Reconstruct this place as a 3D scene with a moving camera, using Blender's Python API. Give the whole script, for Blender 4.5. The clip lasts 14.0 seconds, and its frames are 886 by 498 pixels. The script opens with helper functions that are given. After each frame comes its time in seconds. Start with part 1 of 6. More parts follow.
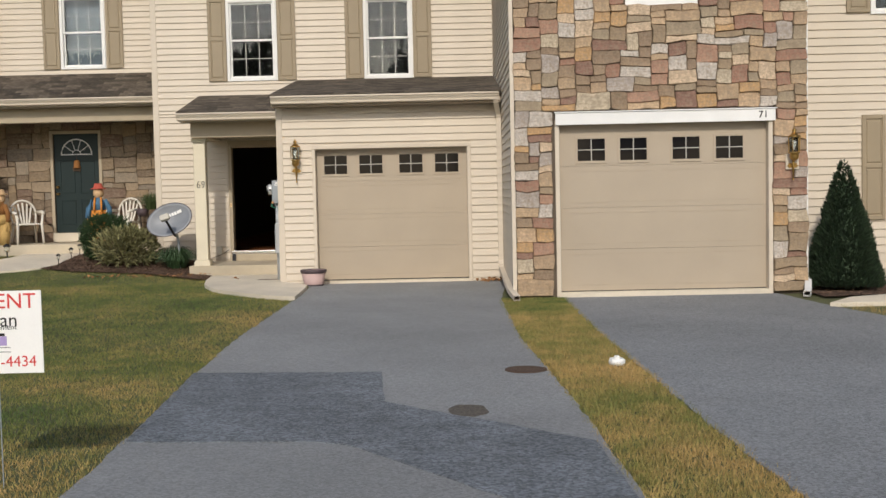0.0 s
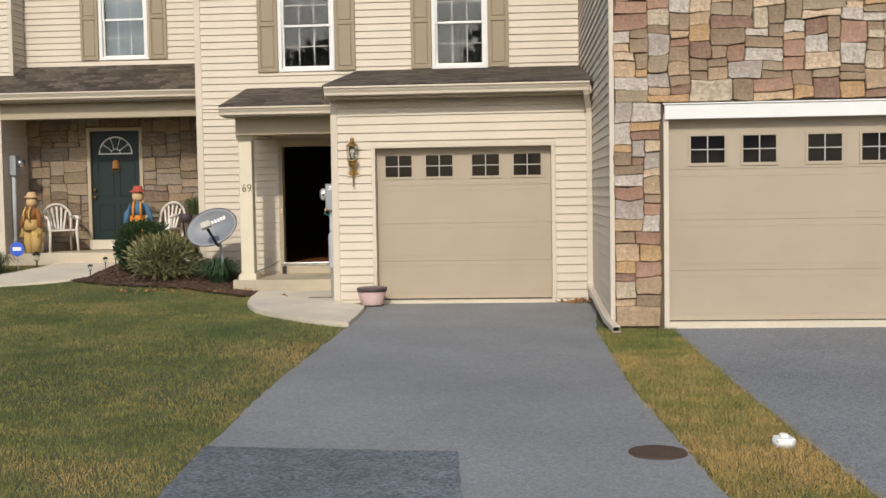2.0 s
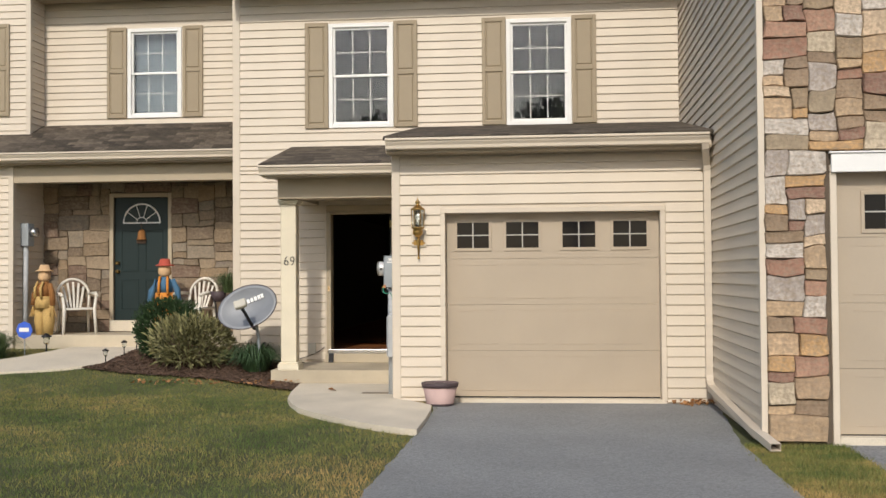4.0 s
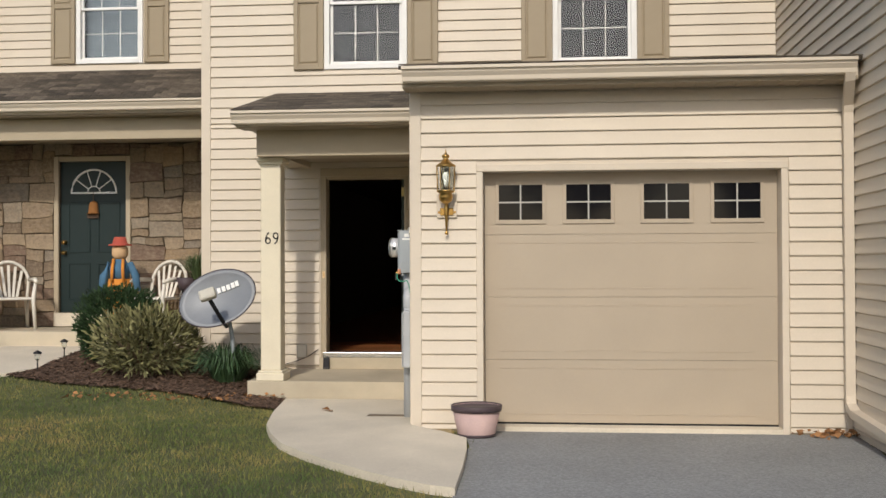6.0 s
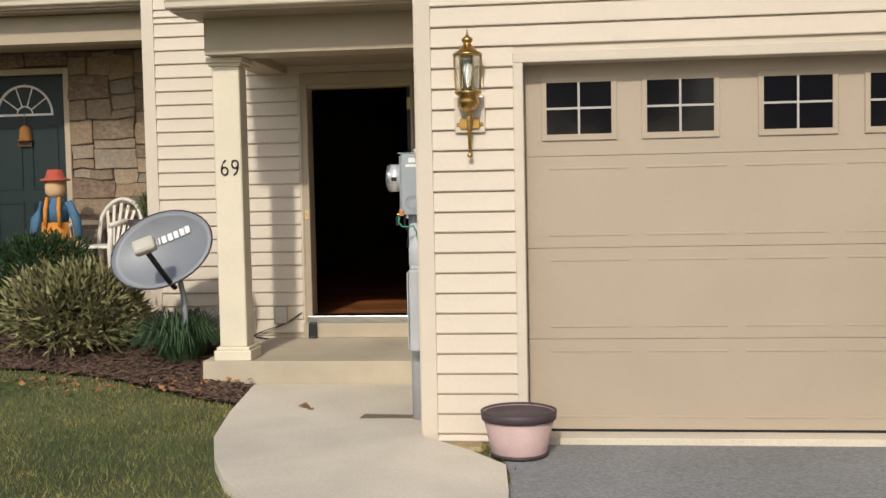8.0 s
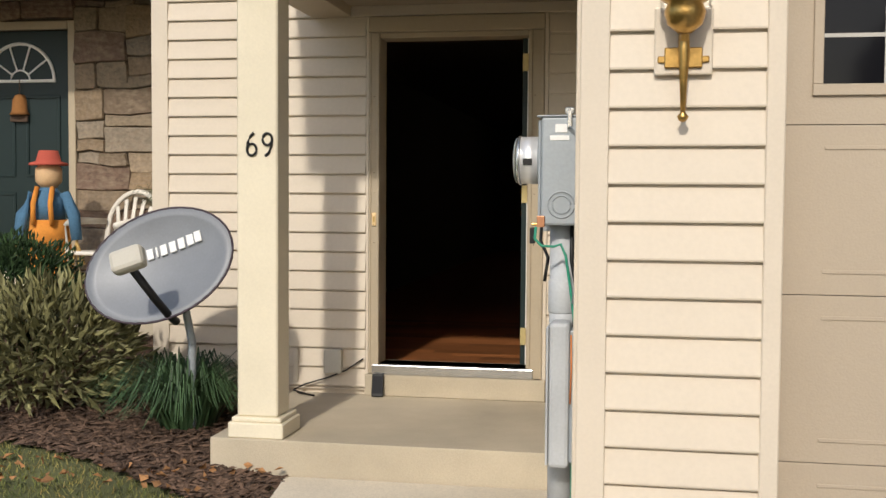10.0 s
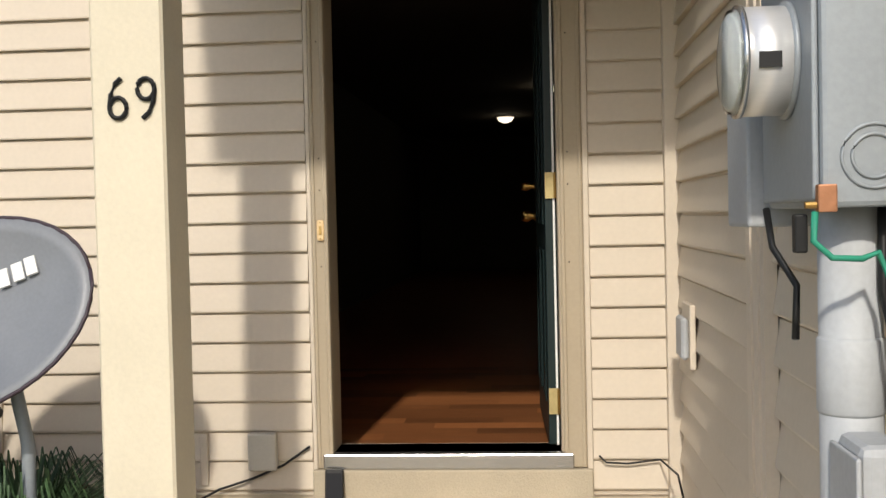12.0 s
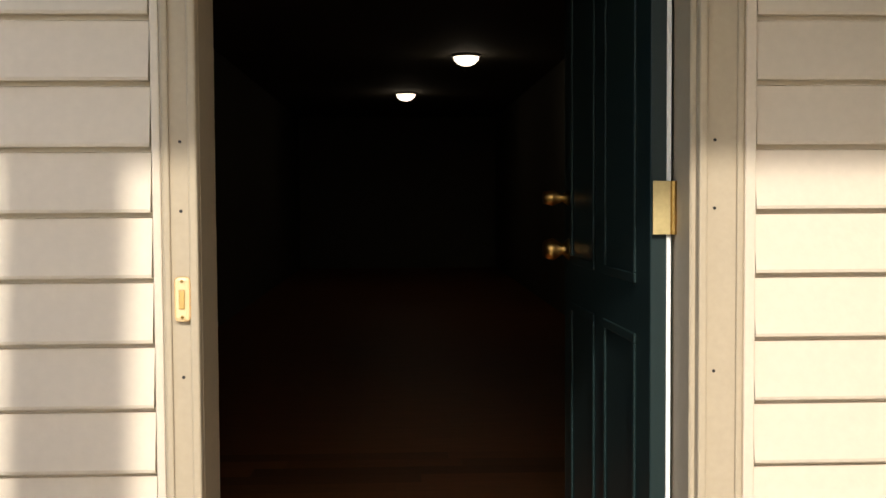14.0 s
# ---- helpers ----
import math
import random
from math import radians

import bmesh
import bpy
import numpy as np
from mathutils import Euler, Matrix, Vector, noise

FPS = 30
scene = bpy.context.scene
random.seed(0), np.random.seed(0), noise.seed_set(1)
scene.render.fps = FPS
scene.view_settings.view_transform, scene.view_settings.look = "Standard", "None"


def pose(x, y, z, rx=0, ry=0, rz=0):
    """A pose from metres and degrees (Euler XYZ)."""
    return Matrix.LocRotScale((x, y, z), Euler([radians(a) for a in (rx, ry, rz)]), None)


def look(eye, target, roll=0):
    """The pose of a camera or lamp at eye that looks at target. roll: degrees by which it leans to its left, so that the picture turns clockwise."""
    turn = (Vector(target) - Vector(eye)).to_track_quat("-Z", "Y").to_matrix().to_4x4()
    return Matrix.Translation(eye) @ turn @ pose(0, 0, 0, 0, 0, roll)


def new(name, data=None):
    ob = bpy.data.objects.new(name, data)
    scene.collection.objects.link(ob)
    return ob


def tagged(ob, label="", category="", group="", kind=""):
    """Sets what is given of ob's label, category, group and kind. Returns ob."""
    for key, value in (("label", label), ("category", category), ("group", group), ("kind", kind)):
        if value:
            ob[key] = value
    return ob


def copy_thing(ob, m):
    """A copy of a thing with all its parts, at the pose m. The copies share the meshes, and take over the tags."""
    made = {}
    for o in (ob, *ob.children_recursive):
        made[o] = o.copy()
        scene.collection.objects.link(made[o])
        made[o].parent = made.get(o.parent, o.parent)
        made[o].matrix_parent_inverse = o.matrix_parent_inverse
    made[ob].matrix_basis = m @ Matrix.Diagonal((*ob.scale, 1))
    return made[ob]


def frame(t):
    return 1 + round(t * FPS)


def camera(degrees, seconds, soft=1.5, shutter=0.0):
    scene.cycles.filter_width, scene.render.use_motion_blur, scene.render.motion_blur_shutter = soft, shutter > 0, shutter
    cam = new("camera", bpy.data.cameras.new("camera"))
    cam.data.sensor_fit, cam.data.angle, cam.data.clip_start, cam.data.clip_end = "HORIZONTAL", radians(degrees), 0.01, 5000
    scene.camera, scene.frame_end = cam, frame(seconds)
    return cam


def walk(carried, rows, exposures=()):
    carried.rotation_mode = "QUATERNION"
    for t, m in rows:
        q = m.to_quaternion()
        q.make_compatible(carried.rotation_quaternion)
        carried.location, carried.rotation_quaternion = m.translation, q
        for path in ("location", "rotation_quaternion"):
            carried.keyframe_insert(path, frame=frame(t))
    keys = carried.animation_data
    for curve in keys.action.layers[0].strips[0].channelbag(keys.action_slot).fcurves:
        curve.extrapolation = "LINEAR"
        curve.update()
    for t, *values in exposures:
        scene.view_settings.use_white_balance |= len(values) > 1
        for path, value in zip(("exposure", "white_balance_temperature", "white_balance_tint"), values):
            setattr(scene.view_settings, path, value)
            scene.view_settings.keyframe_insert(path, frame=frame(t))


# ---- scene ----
cam = camera(44.57, 14.0)
# seconds, x, y, z, yaw, pitch, roll
ROWS = [
    (0, 2.781, -17.117, 1.470, 0.64, -3.17, 1.24),
    (0.5, 2.672, -16.592, 1.493, 0.89, -3.79, 1.12),
    (1, 2.601, -16.022, 1.520, 1.57, -4.24, 0.99),
    (1.5, 2.581, -15.411, 1.532, 2.74, -4.18, 1.02),
    (2, 2.540, -14.737, 1.533, 3.99, -3.03, 0.93),
    (2.5, 2.356, -14.063, 1.544, 4.75, -1.53, 0.92),
    (3, 2.213, -13.368, 1.515, 5.54, -0.19, 0.77),
    (3.2, 2.128, -13.133, 1.504, 5.69, 0.28, 0.70),
    (5.3, 1.396, -10.176, 1.336, 5.91, 1.77, 0.19),
    (5.5, 1.311, -9.805, 1.362, 5.76, 1.43, 0.27),
    (6, 1.161, -8.903, 1.391, 5.72, 0.72, 0.21),
    (6.5, 1.075, -8.091, 1.409, 5.94, -0.09, 0.40),
    (7, 1.002, -7.369, 1.422, 6.12, -1.01, 0.64),
    (7.5, 0.918, -6.715, 1.428, 6.20, -1.97, 1.05),
    (8, 0.838, -6.049, 1.444, 6.62, -3.11, 1.17),
    (8.5, 0.708, -5.350, 1.431, 7.79, -3.97, 1.26),
    (9, 0.570, -4.651, 1.401, 9.71, -3.61, 0.28),
    (9.2, 0.521, -4.382, 1.411, 10.51, -3.14, -0.30),
    (11.3, -0.405, -1.968, 1.331, 7.08, -2.37, 0.94),
    (11.5, -0.441, -1.816, 1.321, 6.24, -2.18, 1.41),
    (12, -0.540, -1.220, 1.300, 4.70, -1.65, 1.29),
    (12.5, -0.740, -0.630, 1.354, 1.39, -2.22, 1.28),
    (13, -0.845, -0.070, 1.382, -0.49, -2.18, 1.09),
    (13.5, -0.907, 0.418, 1.428, -1.48, -2.51, 0.66),
    (14, -0.960, 0.937, 1.434, -2.31, -2.66, 0.33),
]
walk(cam, [(t, pose(x, y, z, 0, 0, yaw) @ pose(0, 0, 0, 90 + pitch) @ pose(0, 0, 0, 0, 0, -roll)) for t, x, y, z, yaw, pitch, roll in ROWS],
     [(0.0, -0.16), (1.0, -0.19), (1.5, -0.1), (2.5, 0.0), (5.5, -0.06), (6.0, -0.1), (7.5, -0.02), (9.0, 0.03), (11.5, 0.15), (12.0, 0.18), (12.5, 0.24), (13.0, 0.38), (13.5, 0.55), (14.0, 0.74)])

# ---- light ----
SUN_EL, SUN_AZ = 34.8, -3.8     # degrees; azimuth from -y towards -x is negative
world = bpy.data.worlds.new("world")
scene.world = world
world.use_nodes = True
wn = world.node_tree
sky = wn.nodes.new("ShaderNodeTexSky")
sky.sky_type, sky.sun_disc = "NISHITA", False
sky.sun_elevation, sky.sun_rotation = radians(SUN_EL), radians(180 + SUN_AZ * -1)
sky.air_density, sky.dust_density = 1.0, 1.6
wn.links.new(sky.outputs[0], wn.nodes["Background"].inputs[0])
wn.nodes["Background"].inputs[1].default_value = 0.15
sun = new("sun", bpy.data.lights.new("sun", "SUN"))
sun.data.energy, sun.data.angle, sun.data.color = 2.5, radians(2.2), (1.0, 0.93, 0.83)
sd = Vector((math.sin(radians(SUN_AZ)) * math.cos(radians(SUN_EL)), -math.cos(radians(SUN_AZ)) * math.cos(radians(SUN_EL)), math.sin(radians(SUN_EL))))
sun.matrix_world = look(sd * 40, (0, 0, 0))

# ---- materials ----


def mat(name, rgb, rough=0.6, metal=0.0, vary=0.12, scale=6.0, fine=90.0, bump=0.15, spec=0.4, random=0.0, hue=0.0, island=False, stain=0.0, emit=0.0, trans=0.0, ior=1.45, stretch=(1, 1, 1)):
    """Principled material with colour variation at two scales, fine relief and a random shift per object or island."""
    m = bpy.data.materials.new(name)
    m.use_nodes = True
    nt = m.node_tree
    nd, ln = nt.nodes, nt.links
    b = nd["Principled BSDF"]
    b.inputs["Roughness"].default_value, b.inputs["Metallic"].default_value = rough, metal
    b.inputs["Specular IOR Level"].default_value, b.inputs["IOR"].default_value = spec, ior
    b.inputs["Transmission Weight"].default_value = trans
    co = nd.new("ShaderNodeTexCoord")
    mp = nd.new("ShaderNodeMapping")
    mp.inputs["Scale"].default_value = stretch
    ln.new(co.outputs["Object"], mp.inputs["Vector"])
    big, small = nd.new("ShaderNodeTexNoise"), nd.new("ShaderNodeTexNoise")
    for n, s, d in ((big, scale, 5), (small, fine, 3)):
        n.inputs["Scale"].default_value, n.inputs["Detail"].default_value = s, d
        ln.new(mp.outputs[0], n.inputs["Vector"])
    add = nd.new("ShaderNodeMath")
    add.operation = "ADD"
    ln.new(big.outputs[0], add.inputs[0])
    ln.new(small.outputs[0], add.inputs[1])
    rng = nd.new("ShaderNodeMapRange")
    rng.inputs["From Min"].default_value, rng.inputs["From Max"].default_value = 0.55, 1.45
    rng.inputs["To Min"].default_value, rng.inputs["To Max"].default_value = 1 - vary, 1 + vary
    ln.new(add.outputs[0], rng.inputs[0])
    hs = nd.new("ShaderNodeHueSaturation")
    hs.inputs["Color"].default_value = (*rgb, 1)
    val = rng.outputs[0]
    if random or hue:
        if island:
            r = nd.new("ShaderNodeNewGeometry").outputs["Random Per Island"]
        else:
            r = nd.new("ShaderNodeObjectInfo").outputs["Random"]
        k = nd.new("ShaderNodeMapRange")
        k.inputs["To Min"].default_value, k.inputs["To Max"].default_value = 1 - random, 1 + random
        ln.new(r, k.inputs[0])
        mul = nd.new("ShaderNodeMath")
        mul.operation = "MULTIPLY"
        ln.new(val, mul.inputs[0])
        ln.new(k.outputs[0], mul.inputs[1])
        val = mul.outputs[0]
    if stain:
        st = nd.new("ShaderNodeTexNoise")
        st.inputs["Scale"].default_value, st.inputs["Detail"].default_value = scale * 0.23, 4
        ln.new(mp.outputs[0], st.inputs["Vector"])
        k2 = nd.new("ShaderNodeMapRange")
        k2.inputs["From Min"].default_value, k2.inputs["From Max"].default_value = 0.35, 0.65
        k2.inputs["To Min"].default_value, k2.inputs["To Max"].default_value = 1 - stain, 1 + stain
        ln.new(st.outputs[0], k2.inputs[0])
        mul2 = nd.new("ShaderNodeMath")
        mul2.operation = "MULTIPLY"
        ln.new(val, mul2.inputs[0])
        ln.new(k2.outputs[0], mul2.inputs[1])
        val = mul2.outputs[0]
    ln.new(val, hs.inputs["Value"])
    ln.new(hs.outputs[0], b.inputs["Base Color"])
    if bump:
        bp = nd.new("ShaderNodeBump")
        bp.inputs["Strength"].default_value, bp.inputs["Distance"].default_value = bump, 0.01
        ln.new(small.outputs[0], bp.inputs["Height"])
        ln.new(bp.outputs[0], b.inputs["Normal"])
    if emit:
        b.inputs["Emission Color"].default_value = (1.0, 0.85, 0.62, 1)
        b.inputs["Emission Strength"].default_value = emit
    return m


def ramp_mat(name, stops, rough=0.85, scale=9.0, fine=34.0, bump=0.9, island=False):
    """Stone-like material: the colour comes from a ramp by the piece's own random number, with grain over it."""
    m = mat(name, (0.3, 0.3, 0.3), rough, 0, 0.42, scale, fine, bump)
    nd, ln = m.node_tree.nodes, m.node_tree.links
    if island:
        r = nd.new("ShaderNodeNewGeometry").outputs["Random Per Island"]
    else:
        r = nd.new("ShaderNodeObjectInfo").outputs["Random"]
    cr = nd.new("ShaderNodeValToRGB")
    cr.color_ramp.interpolation = "CONSTANT"
    el = cr.color_ramp.elements
    while len(el) < len(stops):
        el.new(1.0)
    for i, c in enumerate(stops):
        el[i].position, el[i].color = i / len(stops), (*c, 1)
    ln.new(r, cr.inputs[0])
    hs = next(n for n in nd if n.type == "HUE_SAT")
    ln.new(cr.outputs[0], hs.inputs["Color"])
    # mottling towards a neighbouring tone
    nz = nd.new("ShaderNodeTexNoise")
    nz.inputs["Scale"].default_value = 7
    mx = nd.new("ShaderNodeMix")
    mx.data_type = "RGBA"
    ln.new(nz.outputs[0], mx.inputs[0])
    ln.new(hs.outputs[0], mx.inputs[6])
    mx.inputs[7].default_value = (0.29, 0.225, 0.16, 1)
    k = nd.new("ShaderNodeMapRange")
    k.inputs["From Min"].default_value, k.inputs["From Max"].default_value = 0.45, 0.75
    k.inputs["To Max"].default_value = 0.75
    ln.new(nz.outputs[0], k.inputs[0])
    ln.new(k.outputs[0], mx.inputs[0])
    ln.new(mx.outputs[2], nd["Principled BSDF"].inputs["Base Color"])
    return m


M_SIDING = mat("cream_vinyl", (0.62, 0.54, 0.432), 0.5, vary=0.05, scale=2.5, fine=60, bump=0.05, random=0.02, stain=0.04)
M_TRIM = mat("cream_trim", (0.625, 0.545, 0.438), 0.5, vary=0.05, scale=3, bump=0.05, stain=0.04)
M_TAN = mat("tan_trim", (0.42, 0.35, 0.25), 0.55, vary=0.06, scale=3, bump=0.05)
M_GDOOR = mat("tan_steel_door", (0.425, 0.353, 0.266), 0.5, vary=0.05, scale=2, fine=140, bump=0.12, stain=0.04)
M_SHUTTER = mat("khaki_shutter", (0.325, 0.262, 0.175), 0.5, vary=0.06, bump=0.05)
M_MUNTIN = mat("grey_white_muntin", (0.46, 0.44, 0.40), 0.5, vary=0.04, bump=0.02)
M_WHITE = mat("white_vinyl", (0.80, 0.79, 0.76), 0.4, vary=0.04, bump=0.03, stain=0.04)
M_COLUMN = mat("painted_column", (0.70, 0.63, 0.48), 0.55, vary=0.06, scale=4, bump=0.06, stain=0.05)
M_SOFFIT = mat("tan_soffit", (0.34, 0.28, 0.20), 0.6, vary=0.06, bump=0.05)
M_SHINGLE = mat("brown_shingle", (0.095, 0.076, 0.056), 0.95, vary=0.65, scale=11, fine=55, bump=0.9, random=0.5)
M_MORTAR = mat("mortar", (0.12, 0.095, 0.07), 0.95, vary=0.2, bump=0.5)
STONES = [(0.487, 0.346, 0.218), (0.282, 0.201, 0.131), (0.403, 0.288, 0.180), (0.242, 0.172, 0.111), (0.294, 0.163, 0.113), (0.478, 0.396, 0.285), (0.380, 0.328, 0.285), (0.227, 0.130, 0.095),
          (0.437, 0.311, 0.191), (0.284, 0.210, 0.134), (0.498, 0.443, 0.383), (0.445, 0.279, 0.136), (0.535, 0.406, 0.279), (0.242, 0.173, 0.115), (0.309, 0.245, 0.166), (0.360, 0.212, 0.145), (0.380, 0.268, 0.170)]
M_STONE = ramp_mat("ledge_stone", STONES)
# Browner field stone, its tones lowered further to stand for the porch's shade.
BROWN_SHADED = [(0.240, 0.180, 0.120), (0.176, 0.132, 0.088), (0.288, 0.220, 0.148), (0.152, 0.112, 0.076), (0.208, 0.152, 0.096), (0.248, 0.204, 0.152), (0.192, 0.160, 0.124), (0.272, 0.196, 0.120), (0.168, 0.112, 0.080), (0.224, 0.176, 0.120)]
M_BROWN_SHADED = ramp_mat("brown_field_stone_shaded", BROWN_SHADED)
M_BROWN_SHADED_REST = ramp_mat("brown_field_stone_shaded_rest", BROWN_SHADED, island=True)
M_STONE_REST = ramp_mat("ledge_stone_rest", STONES, island=True)
M_ASPHALT = mat("weathered_asphalt", (0.248, 0.25, 0.246), 0.9, vary=0.16, scale=1.2, fine=260, bump=0.5, stain=0.10)
M_PATCH = mat("newer_asphalt", (0.155, 0.168, 0.18), 0.85, vary=0.3, scale=5, fine=220, bump=0.7, stain=0.15)
M_ASPHALT_DARK = mat("second_asphalt", (0.215, 0.22, 0.222), 0.9, vary=0.16, scale=1.2, fine=260, bump=0.5, stain=0.12)
M_OIL = mat("oil_stain", (0.105, 0.09, 0.072), 0.85, vary=0.25, scale=9, bump=0.3)
M_CONCRETE = mat("pale_concrete", (0.63, 0.56, 0.445), 0.85, vary=0.08, scale=3, fine=150, bump=0.25, stain=0.1)
M_SLAB = mat("weathered_concrete", (0.47, 0.405, 0.30), 0.88, vary=0.12, scale=4, fine=150, bump=0.3, stain=0.14)
M_SOIL = mat("lawn_soil", (0.085, 0.09, 0.038), 0.95, vary=0.4, scale=1.6, fine=60, bump=0.8, stain=0.25)
M_MULCH = mat("bark_mulch", (0.085, 0.052, 0.034), 0.95, vary=0.4, scale=20, fine=120, bump=1.0)
M_CHIP = mat("bark_chip", (0.11, 0.068, 0.045), 0.9, vary=0.3, scale=30, bump=0.4, random=0.55, island=True)
M_IRON = mat("dark_metal", (0.03, 0.03, 0.032), 0.45, 0.6, bump=0.05)
M_BLACK = mat("black_paint", (0.012, 0.012, 0.012), 0.5, bump=0.02)
M_BRASS = mat("aged_brass", (0.45, 0.28, 0.09), 0.3, 0.95, vary=0.2, scale=20, bump=0.08)
M_HINGE = mat("pale_hinge_brass", (0.52, 0.42, 0.20), 0.45, 0.55, vary=0.15, scale=30, bump=0.05)
M_IVORY = mat("yellowed_ivory", (0.80, 0.60, 0.33), 0.4, vary=0.05, bump=0.02)
M_CAN = mat("brushed_aluminium", (0.82, 0.81, 0.79), 0.38, 0.55, vary=0.05, scale=8, bump=0.05, stretch=(1, 1, 12))
M_GREEN = mat("dark_green_door", (0.009, 0.021, 0.021), 0.45, vary=0.1, bump=0.05)
M_GALV = mat("grey_meter_steel", (0.33, 0.36, 0.38), 0.45, 0.25, vary=0.08, bump=0.06)
M_PVC = mat("grey_conduit", (0.44, 0.455, 0.465), 0.5, vary=0.1, bump=0.05, stain=0.1)
M_CHROME = mat("meter_ring", (0.6, 0.6, 0.6), 0.25, 0.9, bump=0.03)
M_DISH = mat("dish_grey", (0.21, 0.222, 0.24), 0.45, 0.1, vary=0.08, bump=0.04, stain=0.08)
M_RIM = mat("dish_rim", (0.05, 0.035, 0.045), 0.5, bump=0.03)
M_PLASTIC = mat("white_resin", (0.72, 0.68, 0.60), 0.45, vary=0.05, bump=0.03)
M_GREYBOX = mat("grey_box", (0.5, 0.47, 0.4), 0.5, vary=0.05, bump=0.03)
M_PINK = mat("faded_pink_plastic", (0.50, 0.355, 0.33), 0.65, vary=0.08, scale=8, bump=0.15, stain=0.1)
M_PLUM = mat("dark_plum_band", (0.07, 0.05, 0.055), 0.55, vary=0.15, bump=0.1)
M_WOODFLOOR = mat("cherry_plank", (0.23, 0.085, 0.028), 0.5, vary=0.25, scale=4, fine=40, bump=0.1, random=0.45, stretch=(1, 8, 1))
# Hall paint is set darker so that the unlit interior stays dim.
M_PAINT_DARKENED = mat("darkened_hall_paint", (0.15, 0.135, 0.11), 0.8, vary=0.04, bump=0.05)
M_DOME = mat("frosted_dome", (0.9, 0.85, 0.75), 0.4, bump=0, emit=1.6)
M_BULB = mat("frosted_bulb", (0.85, 0.85, 0.82), 0.3, bump=0)
M_GLASS = mat("window_glass", (0.9, 0.93, 0.93), 0.0, vary=0.0, bump=0.0, spec=0.5, trans=1.0, ior=1.5)
M_DARKGLASS = mat("black_glass", (0.008, 0.008, 0.01), 0.06, vary=0.0, bump=0, spec=0.2)
M_LANTERN = mat("lantern_glass", (0.8, 0.85, 0.85), 0.05, vary=0.0, bump=0.0, trans=1.0, ior=1.2)
M_BLIND = mat("pale_curtain", (0.075, 0.095, 0.115), 0.8, vary=0.06, bump=0.05)
M_RUST = mat("rusty_cover", (0.10, 0.065, 0.045), 0.8, 0.3, vary=0.3, scale=20, bump=0.4)
M_SIGN = mat("sign_board", (0.86, 0.85, 0.82), 0.5, vary=0.03, bump=0.02)
M_RED = mat("red_print", (0.62, 0.055, 0.05), 0.5, bump=0)
M_LILAC = mat("lilac_print", (0.42, 0.33, 0.60), 0.5, bump=0)
M_BLUE = mat("blue_sign", (0.05, 0.12, 0.55), 0.4, bump=0.02)
M_STRAW = mat("straw", (0.50, 0.33, 0.12), 0.9, vary=0.25, scale=30, bump=0.3)
M_DENIM = mat("blue_cloth", (0.07, 0.16, 0.26), 0.9, vary=0.2, scale=20, bump=0.3)
M_ORANGE = mat("orange_cloth", (0.62, 0.24, 0.04), 0.9, vary=0.15, scale=20, bump=0.3)
M_DULLORANGE = mat("dull_orange_felt", (0.26, 0.115, 0.035), 0.9, vary=0.15, scale=20, bump=0.2)
M_REDCLOTH = mat("red_cloth", (0.45, 0.09, 0.06), 0.9, vary=0.15, bump=0.3)
M_SKIN = mat("burlap", (0.60, 0.40, 0.22), 0.9, vary=0.15, bump=0.3)
M_YEW = mat("yew_leaf", (0.030, 0.060, 0.020), 0.7, vary=0.3, bump=0.1, random=0.5, island=True)
M_SHRUB = mat("shrub_leaf", (0.19, 0.18, 0.08), 0.65, vary=0.3, bump=0.1, random=0.55, island=True)
M_TWIG = mat("twig", (0.13, 0.09, 0.06), 0.9, bump=0.3)
M_SPRUCE = mat("spruce_needle", (0.026, 0.045, 0.022), 0.75, vary=0.3, bump=0.1, random=0.5, island=True)
M_BLADE = mat("lily_blade", (0.045, 0.085, 0.035), 0.55, vary=0.3, bump=0.1, random=0.45, island=True)
M_FERN = mat("fern_frond", (0.06, 0.09, 0.03), 0.6, vary=0.3, bump=0.1, random=0.4, island=True)
M_DRYLEAF = mat("dry_leaf", (0.30, 0.15, 0.06), 0.8, vary=0.25, bump=0.2, random=0.4, island=True)
M_TREE = mat("tree_leaf", (0.05, 0.08, 0.025), 0.7, vary=0.3, bump=0.1, random=0.4, island=True)


def speckle(m, scale, amount):
    """Aggregate in asphalt and concrete: small grains lighter and darker than the binder."""
    nd, ln = m.node_tree.nodes, m.node_tree.links
    hs = next(n for n in nd if n.type == "HUE_SAT")
    old = hs.inputs["Value"].links[0].from_socket
    vor = nd.new("ShaderNodeTexVoronoi")
    vor.inputs["Scale"].default_value = scale
    ln.new(nd["Mapping"].outputs[0], vor.inputs["Vector"])
    sep = nd.new("ShaderNodeSeparateColor")
    ln.new(vor.outputs["Color"], sep.inputs[0])
    k = nd.new("ShaderNodeMapRange")
    k.inputs["To Min"].default_value, k.inputs["To Max"].default_value = 1 - amount, 1 + amount
    ln.new(sep.outputs[0], k.inputs[0])
    mul = nd.new("ShaderNodeMath")
    mul.operation = "MULTIPLY"
    ln.new(old, mul.inputs[0])
    ln.new(k.outputs[0], mul.inputs[1])
    ln.new(mul.outputs[0], hs.inputs["Value"])


speckle(M_ASPHALT, 75, 0.2)
speckle(M_ASPHALT_DARK, 75, 0.30)
speckle(M_PATCH, 60, 0.42)
speckle(M_OIL, 75, 0.3)
speckle(M_CONCRETE, 140, 0.07)


